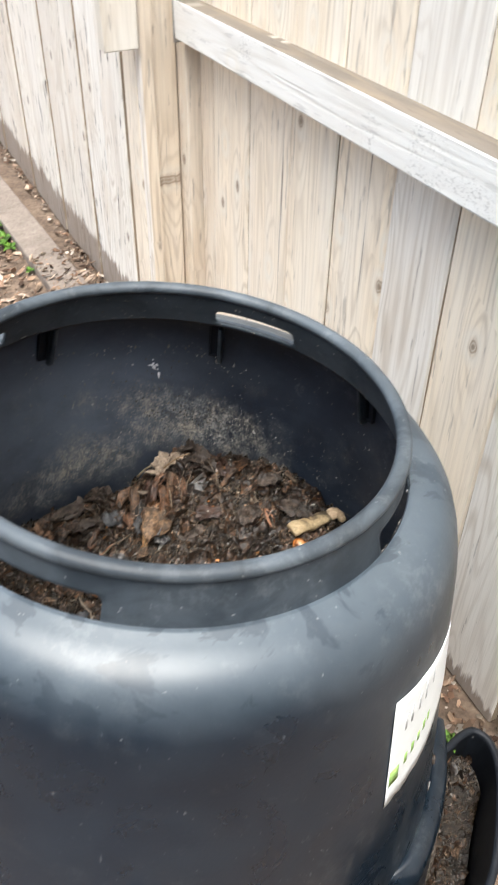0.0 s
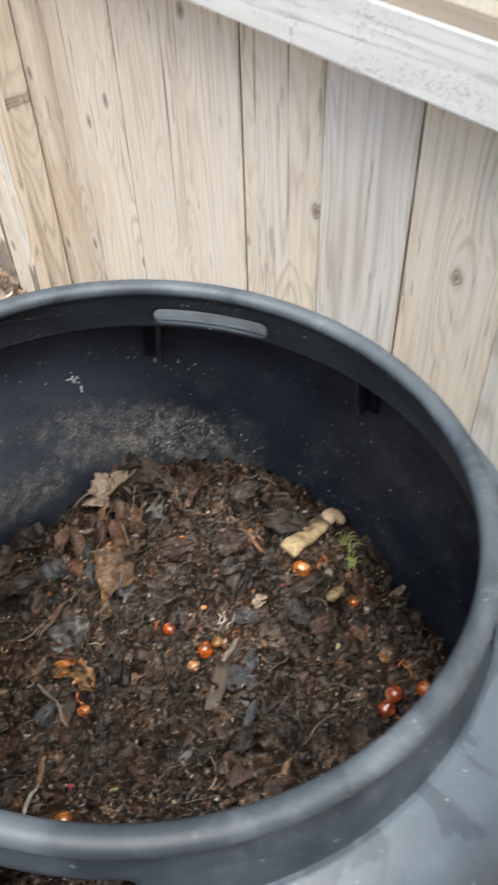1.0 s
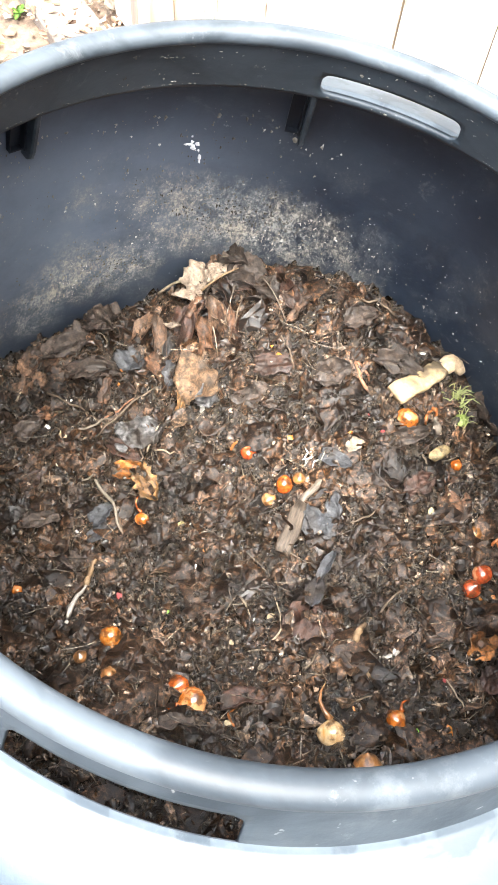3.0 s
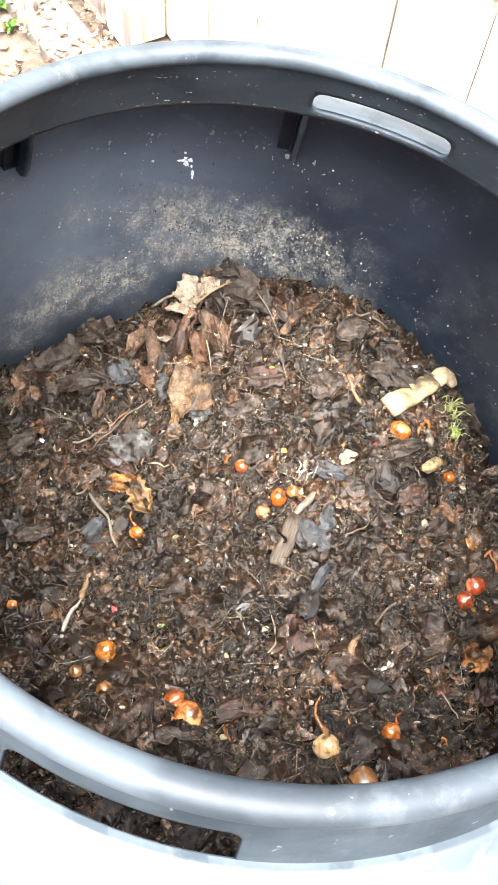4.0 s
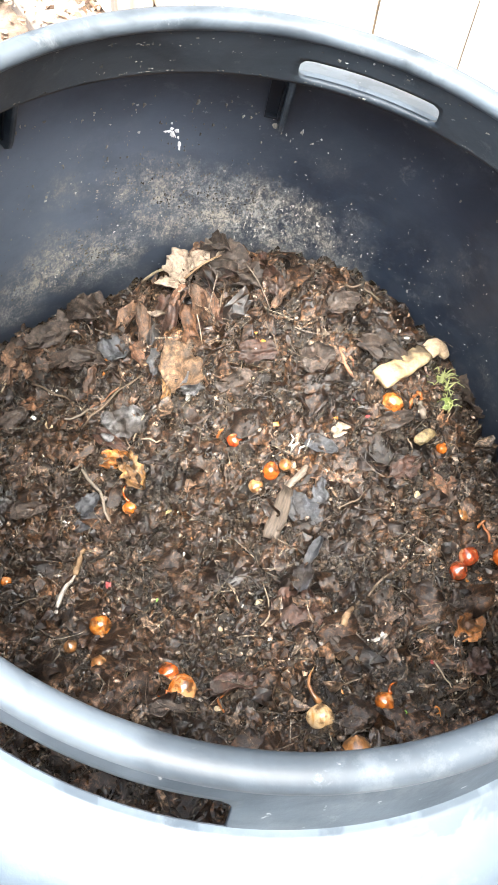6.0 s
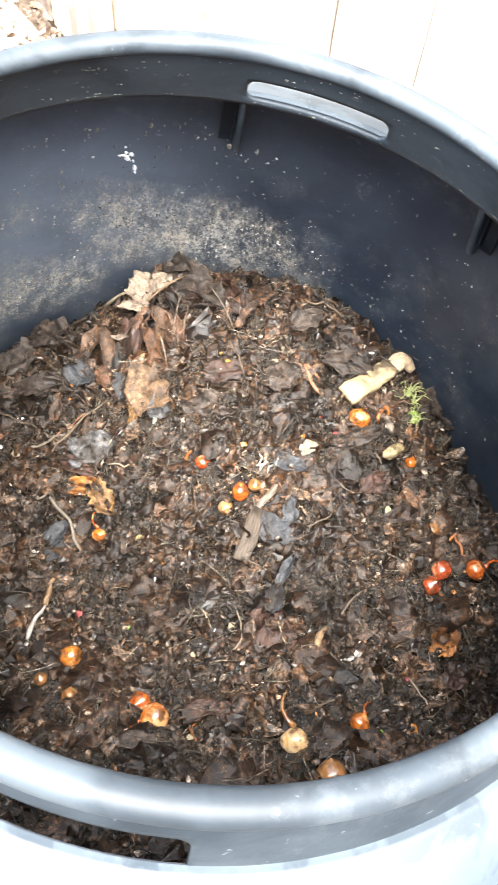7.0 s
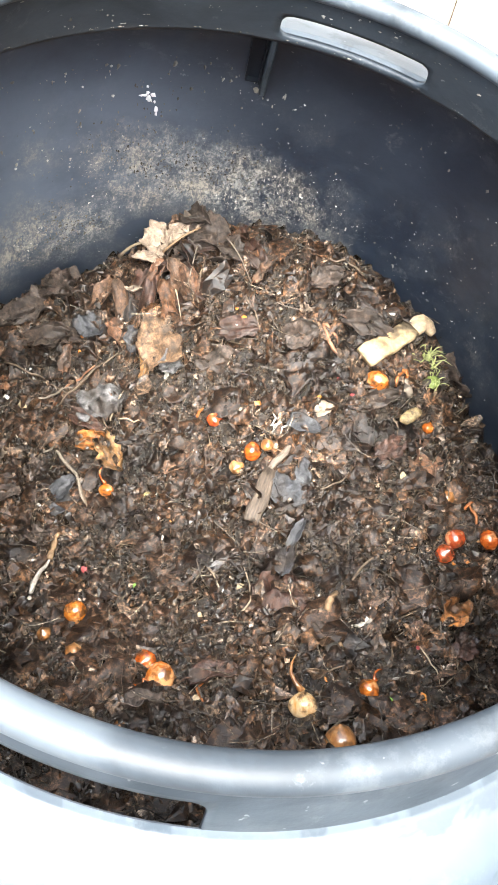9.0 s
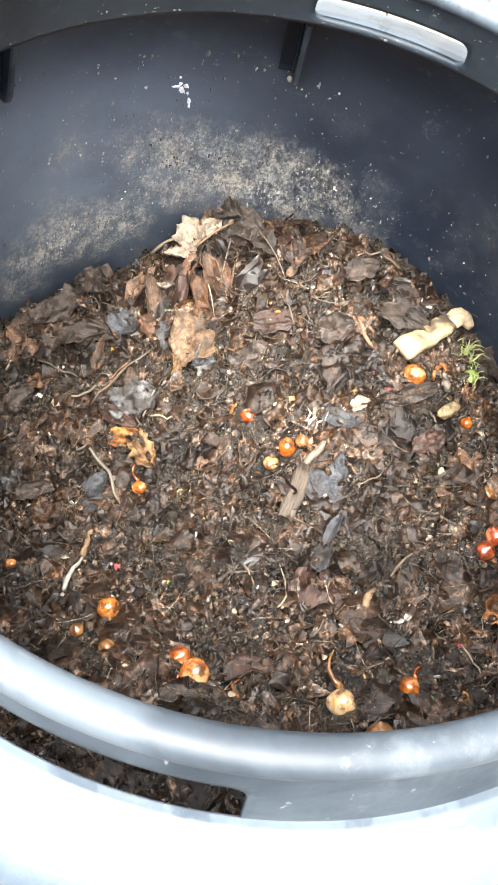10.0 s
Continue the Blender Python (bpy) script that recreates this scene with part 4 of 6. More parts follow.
sv, sf = [], []
for k in range(1900):
    x, y, z = scatter_spot(rng)
    ln, w = rng.uniform(0.008, 0.045), rng.uniform(0.00025, 0.0007)
    a, bend = rng.uniform(0, 6.28), rng.uniform(-0.35, 0.35)
    b0 = len(sv)
    for i in range(5):
        t = i / 4 - 0.5
        px, py = x + ln * (t * math.cos(a) - bend * (t * t - 0.25) * math.sin(a)), y + ln * (t * math.sin(a) + bend * (t * t - 0.25) * math.cos(a))
        pz = max(surface(px, py) + 0.0025, z + 0.003 + rng.uniform(-0.001, 0.002))
        if math.hypot(px, py) > wall_radius(pz) - 0.01:
            px, py = px * 0.95, py * 0.95
        for c, s in ((1, 0), (-0.5, 0.87), (-0.5, -0.87)):
            sv.append(Vector((px - w * c * math.sin(a), py + w * c * math.cos(a), pz + w * s)))
    for i in range(4):
        for j in range(3):
            sf.append((b0 + 3 * i + j, b0 + 3 * i + (j + 1) % 3, b0 + 3 * i + 3 + (j + 1) % 3, b0 + 3 * i + 3 + j))
joined("plant_fibres", sv, sf, FIBRES, "thin brown stalks and rootlets strewn over the compost", "plant fibre")


# ---- dried splashes on the bin's inside ----
SPLASH = litter_material("dried_splash", [(0.25, 0.23, 0.195), (0.33, 0.305, 0.26), (0.19, 0.17, 0.145), (0.46, 0.44, 0.41), (0.28, 0.255, 0.215)], 0.8, 0.2, False)
pv, pf = [], []


def splash(a, z, w, h, radius):
    """A flat dried blob on the wall."""
    base = len(pv)
    rad = radius(z) - 0.0052
    tang = Vector((-math.sin(a), math.cos(a), 0))
    inw = Vector((-math.cos(a), -math.sin(a), 0))
    mid = Vector((rad * math.cos(a), rad * math.sin(a), z))
    n = 6
    for k in range(n):
        t = 2 * math.pi * k / n
        pv.append(mid + tang * (w * math.cos(t) * rng.uniform(0.35, 1.3)) + Vector((0, 0, h * math.sin(t) * rng.uniform(0.35, 1.3))) - inw * 0.0006)
    pv.append(mid + inw * 0.0009)
    for k in range(n):
        pf.append((base + k, base + (k + 1) % n, base + n))


rng = random.Random(23)
CLUSTERS = ((86, 0.668, 6, 0.024, 300), (77, 0.645, 5, 0.028, 380), (97, 0.685, 4, 0.018, 90), (68, 0.62, 6, 0.032, 130), (103, 0.560, 4, 0.022, 230), (109, 0.545, 4, 0.022, 180), (115, 0.52, 4, 0.02, 60), (112, 0.66, 14, 0.05, 50),  (125, 0.54, 8, 0.03, 60), (50, 0.60, 12, 0.04, 60), (5, 0.56, 18, 0.05, 30), (90, 0.67, 30, 0.05, 60))
for a0, z0, sa, sz, many in CLUSTERS:
    for k in range(int(many * 1.9)):
        a, z = radians(rng.gauss(a0, sa)), rng.gauss(z0, sz)
        if surface(0.36 * math.cos(a), 0.36 * math.sin(a)) + 0.004 < z < 0.80:
            s = 0.0003 + 0.0021 * rng.random() ** 3.2
            splash(a, z, s * rng.uniform(0.7, 1.4), s * rng.uniform(0.7, 2.4), wall_radius)
for k in range(330):
    a, z = radians(rng.gauss(96, 17)), rng.uniform(0.60, 0.81)
    if surface(0.36 * math.cos(a), 0.36 * math.sin(a)) + 0.004 < z:
        s = 0.0006 + 0.0019 * rng.random() ** 2.2
        splash(a, z, s * rng.uniform(0.6, 1.1), s * rng.uniform(0.8, 2.2), wall_radius)
for k in range(420):
    s = 0.0006 + 0.0017 * rng.random() ** 2
    splash(radians(rng.uniform(-60, 170)), rng.uniform(0.58, 0.80), s, s * rng.uniform(0.8, 1.6), wall_radius)
for k in range(240):
    s = 0.0006 + 0.0020 * rng.random() ** 2
    splash(radians(rng.uniform(-40, 150)), rng.choice((rng.uniform(0.922, 0.938), 0.895)), s * rng.uniform(0.8, 2.5), s, lambda z: neck_radius(z) + 0.0012)
for a, z, w, h in ((103.8, 0.928, 0.0035, 0.0016), (102.6, 0.927, 0.0034, 0.0019), (101.4, 0.9265, 0.0032, 0.0014), (100.4, 0.926, 0.003, 0.0007), (108.9, 0.931, 0.0028, 0.0030), (104.9, 0.915, 0.0016, 0.0030), (103.6, 0.908, 0.0020, 0.0026),
                   (102.8, 0.903, 0.0030, 0.0022), (100.6, 0.8975, 0.0030, 0.0014), (109.2, 0.909, 0.0010, 0.0035), (109.5, 0.901, 0.0015, 0.003), (105.5, 0.896, 0.0012, 0.0022), (97.4, 0.907, 0.003, 0.0012), (87.5, 0.917, 0.0016, 0.002), (85.9, 0.917, 0.0012, 0.0016)):
    for k in range(3):
        splash(radians(a + rng.gauss(0, 0.35)), z + rng.gauss(0, 0.0009), w * rng.uniform(0.5, 1), h * rng.uniform(0.5, 1), lambda z: neck_radius(z) + 0.0012)
joined("dried_splashes", pv, pf, SPLASH, "pale dried splashes speckling the bin's inner wall", "dried splash")
SPOT = simple("white_dropping", (0.80, 0.80, 0.80), 0.6, 0.05, 200)
pv, pf = [], []
for da, dz, w, h in ((0.0, 0.0, 0.0032, 0.0030), (-0.9, 0.003, 0.0022, 0.0024), (1.0, 0.0015, 0.0024, 0.0020), (-1.5, -0.013, 0.0022, 0.0045), (-1.7, -0.020, 0.0014, 0.0030), (0.3, 0.012, 0.0010, 0.0012), (0.5, 0.002, 0.0020, 0.0016), (-0.4, -0.003, 0.0022, 0.0022), (0.2, 0.005, 0.0018, 0.0020), (-1.2, -0.006, 0.0012, 0.0030)):
    splash(radians(92.3 + 0.9 * da), 0.760 + 1.1 * dz, 1.8 * w, 1.7 * h, wall_radius)
ob = joined("bird_dropping", pv, pf, SPOT, "white dried dropping on the inner wall", "dropping")
del ob["kind"]


# ---- scraps lying on the compost ----
def seated(ob, x, y, lift=0.0, turn=0.0, tilt=(0.0, 0.0)):
    """Sets a thing on the compost at a place in the bin."""
    ob.matrix_world = BIN @ Matrix.Translation((x, y, surface(x, y) + lift)) @ Euler((tilt[0], tilt[1], radians(turn))).to_matrix().to_4x4()
    return ob


def skin(name, dark, lite, rough=0.22):
    """Papery bulb skin: streaks from pole to pole, torn paler patches."""
    m, nt, b = material(name)
    v = own_grain(nt, coords(nt, (1, 1, 0.15)))
    w = own_grain(nt, coords(nt))
    streak = fbm(nt, v, 260.0, 4, 0.6)
    blot = fbm(nt, w, 70.0, 3)
    col = ramp(nt, streak, [(0.35, dark), (0.62, lite)])
    col = mix(nt, ramp(nt, blot, [(0.54, grey(0)), (0.62, grey(0.75))]), col, tuple(min(1, c * 0.6 + d) for c, d in zip(lite, (0.36, 0.25, 0.13))))
    col = mix(nt, ramp(nt, fbm(nt, w, 110.0, 4), [(0.50, grey(0)), (0.64, grey(0.9))]), col, (0.06, 0.028, 0.012))
    nt.links.new(col, b.inputs["Base Color"])
    b.inputs["Roughness"].default_value = rough
    b.inputs["Coat Weight"].default_value = 0.9
    b.inputs["Coat Roughness"].default_value = 0.15
    bump(nt, b, streak, 0.5, 0.0006)
    return m


SKINS = {
    'amber': skin("amber_onion_skin", (0.2028, 0.0429, 0.00546), (0.4368, 0.1326, 0.01716)),
    'rust': skin("rust_onion_skin", (0.2184, 0.0351, 0.00468), (0.4524, 0.1014, 0.01404)),
    'red': skin("red_onion_skin", (0.1716, 0.0234, 0.00624), (0.3744, 0.0663, 0.01716)),
    'gold': skin("gold_onion_skin", (0.2808, 0.0702, 0.00624), (0.5148, 0.1872, 0.0273)),
    'cream': skin("cream_onion_skin", (0.42, 0.20, 0.05), (0.62, 0.45, 0.26)),
    'straw': skin("straw_onion_skin", (0.1716, 0.0663, 0.01716), (0.3432, 0.156, 0.0507), 0.35),
}
SKIN_WORDS = {'cream': "peeling cream", 'amber': "glossy amber", 'rust': "shiny rust-orange", 'red': "dark red", 'gold': "pale golden", 'straw': "dull straw-coloured"}
count = [0]


def onion(x, y, r, tone, tx=0.0, ty=0.0):
    """A small onion bulb: ribbed, flattened, with a drawn-out neck that may end in a dry stalk."""
    count[0] += 1
    rg = random.Random(count[0])
    words = SKIN_WORDS[tone] + (" little onion bulb with a withered stalk on the compost" if tx or ty else " little onion bulb lying on the compost")
    ob = tagged(new("onion"), words, "onion", "onion bulbs")
    prof = [(0.02, -0.86), (0.30, -0.84), (0.66, -0.66), (0.92, -0.30), (1.0, 0.05), (0.92, 0.42), (0.70, 0.72), (0.42, 0.92), (0.20, 1.03), (0.09, 1.12), (0.03, 1.17)]
    bm = lathe([(a * r, b * r * 0.92) for a, b in prof], 20)
    for v in bm.verts:
        a = math.atan2(v.co.y, v.co.x)
        k = 1 + 0.03 * math.cos(5 * a + count[0]) + 0.20 * noise.noise((v.co.x / r * 0.9 + count[0] * 3, v.co.y / r * 0.9, v.co.z / r * 0.9))
        v.co.x, v.co.y = v.co.x * k, v.co.y * k
    if tx or ty:
        turn, lean = math.atan2(ty, tx), 1.25
    else:
        turn, lean = rg.uniform(0, 6.28), rg.uniform(0.2, 1.3)
    body = part("bulb", bm, SKINS[tone], ob)
    body.matrix_local = Matrix.Rotation(turn, 4, 'Z') @ Matrix.Rotation(lean, 4, 'Y')
    if tx or ty:
        ln = math.hypot(tx, ty)
        bm = tube([Vector((r * 0.9 + (max(ln - r, 0.6 * r)) * t, 0.18 * ln * math.sin(t * 3.0), r * 0.30 * (1 - t))) for t in (0, 0.25, 0.5, 0.75, 1)], [r * 0.26, r * 0.15, r * 0.12, r * 0.10, r * 0.03], 7)
        st = part("stalk", bm, SKINS['rust' if tone not in ('gold', 'cream') else 'straw'], ob, "withered dry stalk")
        st.matrix_local = Matrix.Rotation(turn, 4, 'Z')
    r0 = part("root_tuft", tube([Vector((0, 0, -0.80 * r)), Vector((0.02 * r, 0, -0.92 * r)), Vector((0.05 * r, 0.03 * r, -1.05 * r))], [0.16 * r, 0.13 * r, 0.05 * r], 6), SKINS['straw'], body, "dry root plate")
    seated(ob, x, y, r * 0.62)
    return ob


def tube(points, radii, n=6):
    """A tapering tube through points."""
    bm = bmesh.new()
    rings = []
    for i, p in enumerate(points):
        d = (points[min(i + 1, len(points) - 1)] - points[max(i - 1, 0)]).normalized()
        u = d.orthogonal().normalized()
        w = d.cross(u)
        rings.append([bm.verts.new(p + radii[i] * (u * math.cos(2 * math.pi * k / n) + w * math.sin(2 * math.pi * k / n))) for k in range(n)])
    for a, b in zip(rings, rings[1:]):
        for k in range(n):
            bm.faces.new((a[k], a[(k + 1) % n], b[(k + 1) % n], b[k]))
    bm.faces.new(list(reversed(rings[0])))
    bm.faces.new(rings[-1])
    bmesh.ops.recalc_face_normals(bm, faces=bm.faces)
    return bm


def leaf_skin(name, dark, lite, rough=0.65, wet=0.6, grime=1.0):
    m, nt, b = material(name)
    v = own_grain(nt, coords(nt))
    n = calc(nt, 'ADD', calc(nt, 'MULTIPLY', fbm(nt, v, 45.0, 4), 0.5), calc(nt, 'MULTIPLY', fbm(nt, v, 260.0, 5, 0.7), 0.5))
    col = ramp(nt, n, [(0.34, dark), (0.60, lite)])
    col = mix(nt, ramp(nt, fbm(nt, v, 28.0, 3), [(0.48, grey(0)), (0.62, grey(0.85))]), col, (0.028, 0.019, 0.013))
    grit = fbm(nt, v, 190.0, 6, 0.75)
    col = mix(nt, 1.0, col, ramp(nt, grit, [(0.36, grey(1 - 0.78 * grime)), (0.50, grey(1 - 0.15 * grime)), (0.66, grey(1 + 0.7 * grime))]), 'MULTIPLY')
    nt.links.new(col, b.inputs["Base Color"])
    b.inputs["Roughness"].default_value = rough
    nt.links.new(ramp(nt, fbm(nt, v, 60.0, 4), [(0.46, grey(0.0)), (0.60, grey(wet))]), b.inputs["Coat Weight"])
    b.inputs["Coat Roughness"].default_value = 0.16
    n = calc(nt, 'ADD', n, grit)
    wave = nt.nodes.new("ShaderNodeTexWave")
    wave.inputs["Scale"].default_value = 90.0
    wave.inputs["Distortion"].default_value = 3.0
    nt.links.new(v, wave.inputs["Vector"])
    bump(nt, b, calc(nt, 'ADD', n, calc(nt, 'MULTIPLY', wave.outputs["Fac"], 0.04)), 0.8, 0.0022)
    return m


LEAF = {
    'pale': leaf_skin("bleached_leaf", (0.19, 0.135, 0.095), (0.42, 0.33, 0.25), 0.65, 0.1, 0.45),
    'tan': leaf_skin("tan_leaf", (0.055, 0.028, 0.015), (0.200, 0.112, 0.064)),
    'brown': leaf_skin("brown_leaf", (0.040, 0.018, 0.009), (0.160, 0.076, 0.038)),
    'greyb': leaf_skin("grey_brown_leaf", (0.020, 0.0135, 0.0095), (0.086, 0.060, 0.045)),
    'rustleaf': leaf_skin("russet_leaf", (0.022, 0.0095, 0.006), (0.074, 0.034, 0.021), 0.5),
    'slate': leaf_skin("wet_slate_leaf", (0.0150, 0.0152, 0.0165), (0.056, 0.058, 0.064), 0.50),
    'ochre': leaf_skin("golden_brown_leaf", (0.060, 0.031, 0.015), (0.235, 0.140, 0.075), 0.7),
    'orange': leaf_skin("orange_skin_scrap", (0.110, 0.033, 0.006), (0.42, 0.165, 0.040), 0.42),
    'rust': leaf_skin("rust_brown_leaf", (0.05, 0.02, 0.008), (0.17, 0.078, 0.034), 0.6),
    'wet': leaf_skin("wet_pale_leaf", (0.035, 0.034, 0.033), (0.14, 0.135, 0.135), 0.36),
    'amberskin': leaf_skin("amber_skin_scrap", (0.1215, 0.04972, 0.01215), (0.3205, 0.1713, 0.06077), 0.4),
}
LEAF_WORDS = {'rust': "russet dry leaf on the compost", 'wet': "wet torn scrap of leaf", 'pale': "bleached cream-coloured dead leaf, curled and dry", 'tan': "tan crumpled dead leaf", 'brown': "brown curled dead leaf hanging from the heap", 'greyb': "grey-brown rotting leaf pressed into compost",
              'rustleaf': "dark russet rotting leaf", 'slate': "wet slate-grey leaf shining on the compost", 'ochre': "golden-brown dead leaf lying on the compost", 'orange': "torn orange onion skin", 'amberskin': "curled amber onion skin"}


def dead_leaf(x, y, ln, w, turn, tone, curl, lift, ragged=1.0):
    """A crumpled leaf: toothed outline, raised midrib, curled edges, and its stalk."""
    count[0] += 1
    k = count[0]
    bm = bmesh.new()
    ln, w = ln * 0.88, w * 0.88
    flat = 0.35 if tone == 'slate' else 1.0
    ragged *= 0.5 if tone in ('greyb', 'rustleaf', 'orange', 'slate') else 1.0
    nu, nv = 18, 12
    rows = []
    for i in range(nu + 1):
        u = i / nu
        half = math.sin(math.pi * min(1, 0.10 + 0.86 * u) ** 0.8) ** 0.6 * (1 + ragged * (0.75 * noise.noise((u * 4.3, k, 0)) + 0.28 * noise.noise((u * 15, k, 4))))
        row = []
        for j in range(nv + 1):
            v = 2 * j / nv - 1
            px = ln * (u - 0.5)
            py = 0.5 * w * v * max(0.22, half) * (1 + 0.15 * noise.noise((u * 7, v * 2, k)))
            rag = noise.noise((u * 11, v * 5, k * 2.3))
            px += 0.06 * ln * rag
            py += 0.08 * w * noise.noise((u * 8, v * 7, k * 3.1))
            pz = curl * (0.55 * w * v * v - ln * 0.45 * (u - 0.5) ** 2) + flat * 0.30 * w * noise.noise((u * 2.6, v * 1.7, k * 1.7)) + flat * 0.13 * w * noise.noise((u * 6.5, v * 3.6, k)) + 0.04 * w * noise.noise((u * 15, v * 9, k)) - 0.04 * w * (abs(v) < 0.15)
            row.append(bm.verts.new((px, py, pz)))
        rows.append(row)
    for a, b in zip(rows, rows[1:]):
        for j in range(nv):
            bm.faces.new((a[j], b[j], b[j + 1], a[j + 1]))
    thicken(bm, 0.0006)
    skinny = tone in ('orange', 'amberskin')
    ob = tagged(new("onion_skin" if skinny else "dead_leaf"), LEAF_WORDS[tone], "onion skin" if skinny else "leaf", "onion skins" if skinny else "dead leaves")
    part("blade", bm, LEAF[tone], ob)
    if not skinny:
        part("stalk", tube([Vector((-0.46 * ln, 0, 0)), Vector((-0.56 * ln, 0.01 * ln, 0.002)), Vector((-0.66 * ln, 0.03 * ln, -0.002))], [0.0010, 0.0008, 0.0006], 5), LEAF['brown'], ob)
    rg = random.Random(k)
    e = 0.02
    gx = (heap(x + e, y) - heap(x - e, y)) / (2 * e)
    gy = (heap(x, y + e) - heap(x, y - e)) / (2 * e)
    seated(ob, x, y, lift + 0.003, turn)
    up = Vector((-gx, -gy, 1)).normalized()
    q = Vector((0, 0, 1)).rotation_difference(up).to_matrix().to_4x4()
    steep = 0.0 if tone == 'ochre' else 0.5 if tone in ('brown', 'tan', 'pale') and y > 0.22 else 0.12
    ob.matrix_world = BIN @ Matrix.Translation((x, y, surface(x, y) + lift + 0.002)) @ q @ Euler((rg.gauss(0, steep * 0.6), rg.gauss(0, steep * 0.6), radians(turn))).to_matrix().to_4x4()
    return ob


BARK = {
    'twig': simple("brown_twig", (0.11, 0.078, 0.052), 0.7, 0.4, 120),
    'greytwig': simple("grey_twig", (0.16, 0.13, 0.10), 0.75, 0.35, 120),
    'pale': simple("pale_straw", (0.27, 0.21, 0.145), 0.65, 0.45, 120),
    'whitebark': simple("whitened_twig", (0.40, 0.36, 0.31), 0.6, 0.4, 120),
    'ochre': simple("split_wood", (0.22, 0.14, 0.075), 0.7, 0.4, 120),
    'redtwig': simple("reddish_stem", (0.26, 0.12, 0.065), 0.55, 0.3, 120),
    'rusttwig': simple("rust_orange_sprout", (0.28, 0.095, 0.025), 0.4, 0.35, 120),
}
BARK_WORDS = {'twig': "thin brown twig lying on the compost", 'greytwig': "stubby grey twig on the compost", 'pale': "pale dry straw stalk", 'whitebark': "whitened peeled twig on the compost", 'ochre': "ochre splinter of split wood",
              'redtwig': "crooked reddish dry stem", 'rusttwig': "curled rust-orange onion sprout"}


def twig(x0, y0, x1, y1, w, tone):
    count[0] += 1
    k = count[0]
    a, b = Vector((x0, y0)), Vector((x1, y1))
    d = b - a
    side = Vector((-d.y, d.x)) * 0.10
    bowed = 0.9 if tone == 'rusttwig' else 0.35
    top = max(surface(x0, y0), surface(x1, y1), surface(*(a + d * 0.5)))
    pts = []
    for i in range(7):
        t = i / 6
        p = a + d * t + side * bowed * (math.sin(t * math.pi) * 2 + noise.noise((t * 3, k, 0)))
        pts.append(Vector((p.x, p.y, 0.5 * surface(p.x, p.y) + 0.5 * (surface(x0, y0) * (1 - t) + surface(x1, y1) * t) + 0.0075 + w * 0.3)))
    mid = pts[3].copy()
    r = w / 2 * (0.7 if tone == 'rusttwig' else 0.9)
    ob = part("twig", tube([p - mid for p in pts], [r * 0.9, r, r * (1.1 + 0.2 * noise.noise((k, 0, 0))), r, r * 0.95, r * 0.85, r * 0.5], 6), BARK[tone])
    ob.matrix_world = BIN @ Matrix.Translation(mid)
    return tagged(ob, BARK_WORDS[tone], "twig", "twigs and stems")


BIT = {
    'white': simple("eggshell_white", (0.50, 0.48, 0.43), 0.5, 0.2, 200),
    'cream': simple("cream_scrap", (0.32, 0.25, 0.15), 0.6, 0.3, 150),
    'yellow': simple("yellow_scrap", (0.34, 0.28, 0.12), 0.5, 0.25, 150),
    'orangebit': simple("orange_peel_scrap", (0.46, 0.17, 0.03), 0.45, 0.3, 150),
    'red': simple("dull_red_scrap", (0.25, 0.035, 0.035), 0.5, 0.3, 150),
    'green': simple("green_scrap", (0.16, 0.33, 0.05), 0.5, 0.3, 150),
    'blue': simple("blue_grey_scrap", (0.20, 0.23, 0.27), 0.4, 0.2, 150),
}
BIT_WORDS = {'white': ("eggshell", "white fragment of eggshell on the compost"), 'cream': ("food_scrap", "cream-coloured dry food scrap"), 'yellow': ("food_scrap", "small yellow torn food scrap"), 'orangebit': ("food_scrap", "bright orange peel fragment"),
             'red': ("food_scrap", "dull red soft fruit scrap"), 'green': ("leaf_scrap", "small fresh green leaf scrap"), 'blue': ("stone_chip", "blue-grey smooth stone chip")}


def scrap(x, y, s, tone):
    """A small broken piece: an uneven plate with a real edge."""
    count[0] += 1
    rg = random.Random(count[0] * 7)
    bm = bmesh.new()
    n = rg.choice((5, 6, 7))
    ring = []
    for i in range(n):
        a = 2 * math.pi * i / n + rg.uniform(-0.25, 0.25)
        rr = s * 0.5 * rg.uniform(0.65, 1.15)
        ring.append(bm.verts.new((rr * math.cos(a) * 1.25, rr * math.sin(a) * 0.85, rg.uniform(-0.08, 0.08) * s)))
    mid = bm.verts.new((0, 0, 0.14 * s))
    for i in range(n):
        bm.faces.new((ring[i], ring[(i + 1) % n], mid))
    bmesh.ops.recalc_face_normals(bm, faces=bm.faces)
    bmesh.ops.solidify(bm, geom=bm.faces[:] + bm.edges[:] + bm.verts[:], thickness=max(0.0006, s * 0.12))
    name, words = BIT_WORDS[tone]
    ob = part(name, bm, BIT[tone], smooth=False)
    seated(ob, x, y, 0.0035, rg.uniform(0, 360), (rg.gauss(0, 0.25), rg.gauss(0, 0.25)))
    return tagged(ob, words, name.replace("_", " "), name.replace("_", " ") + "s")


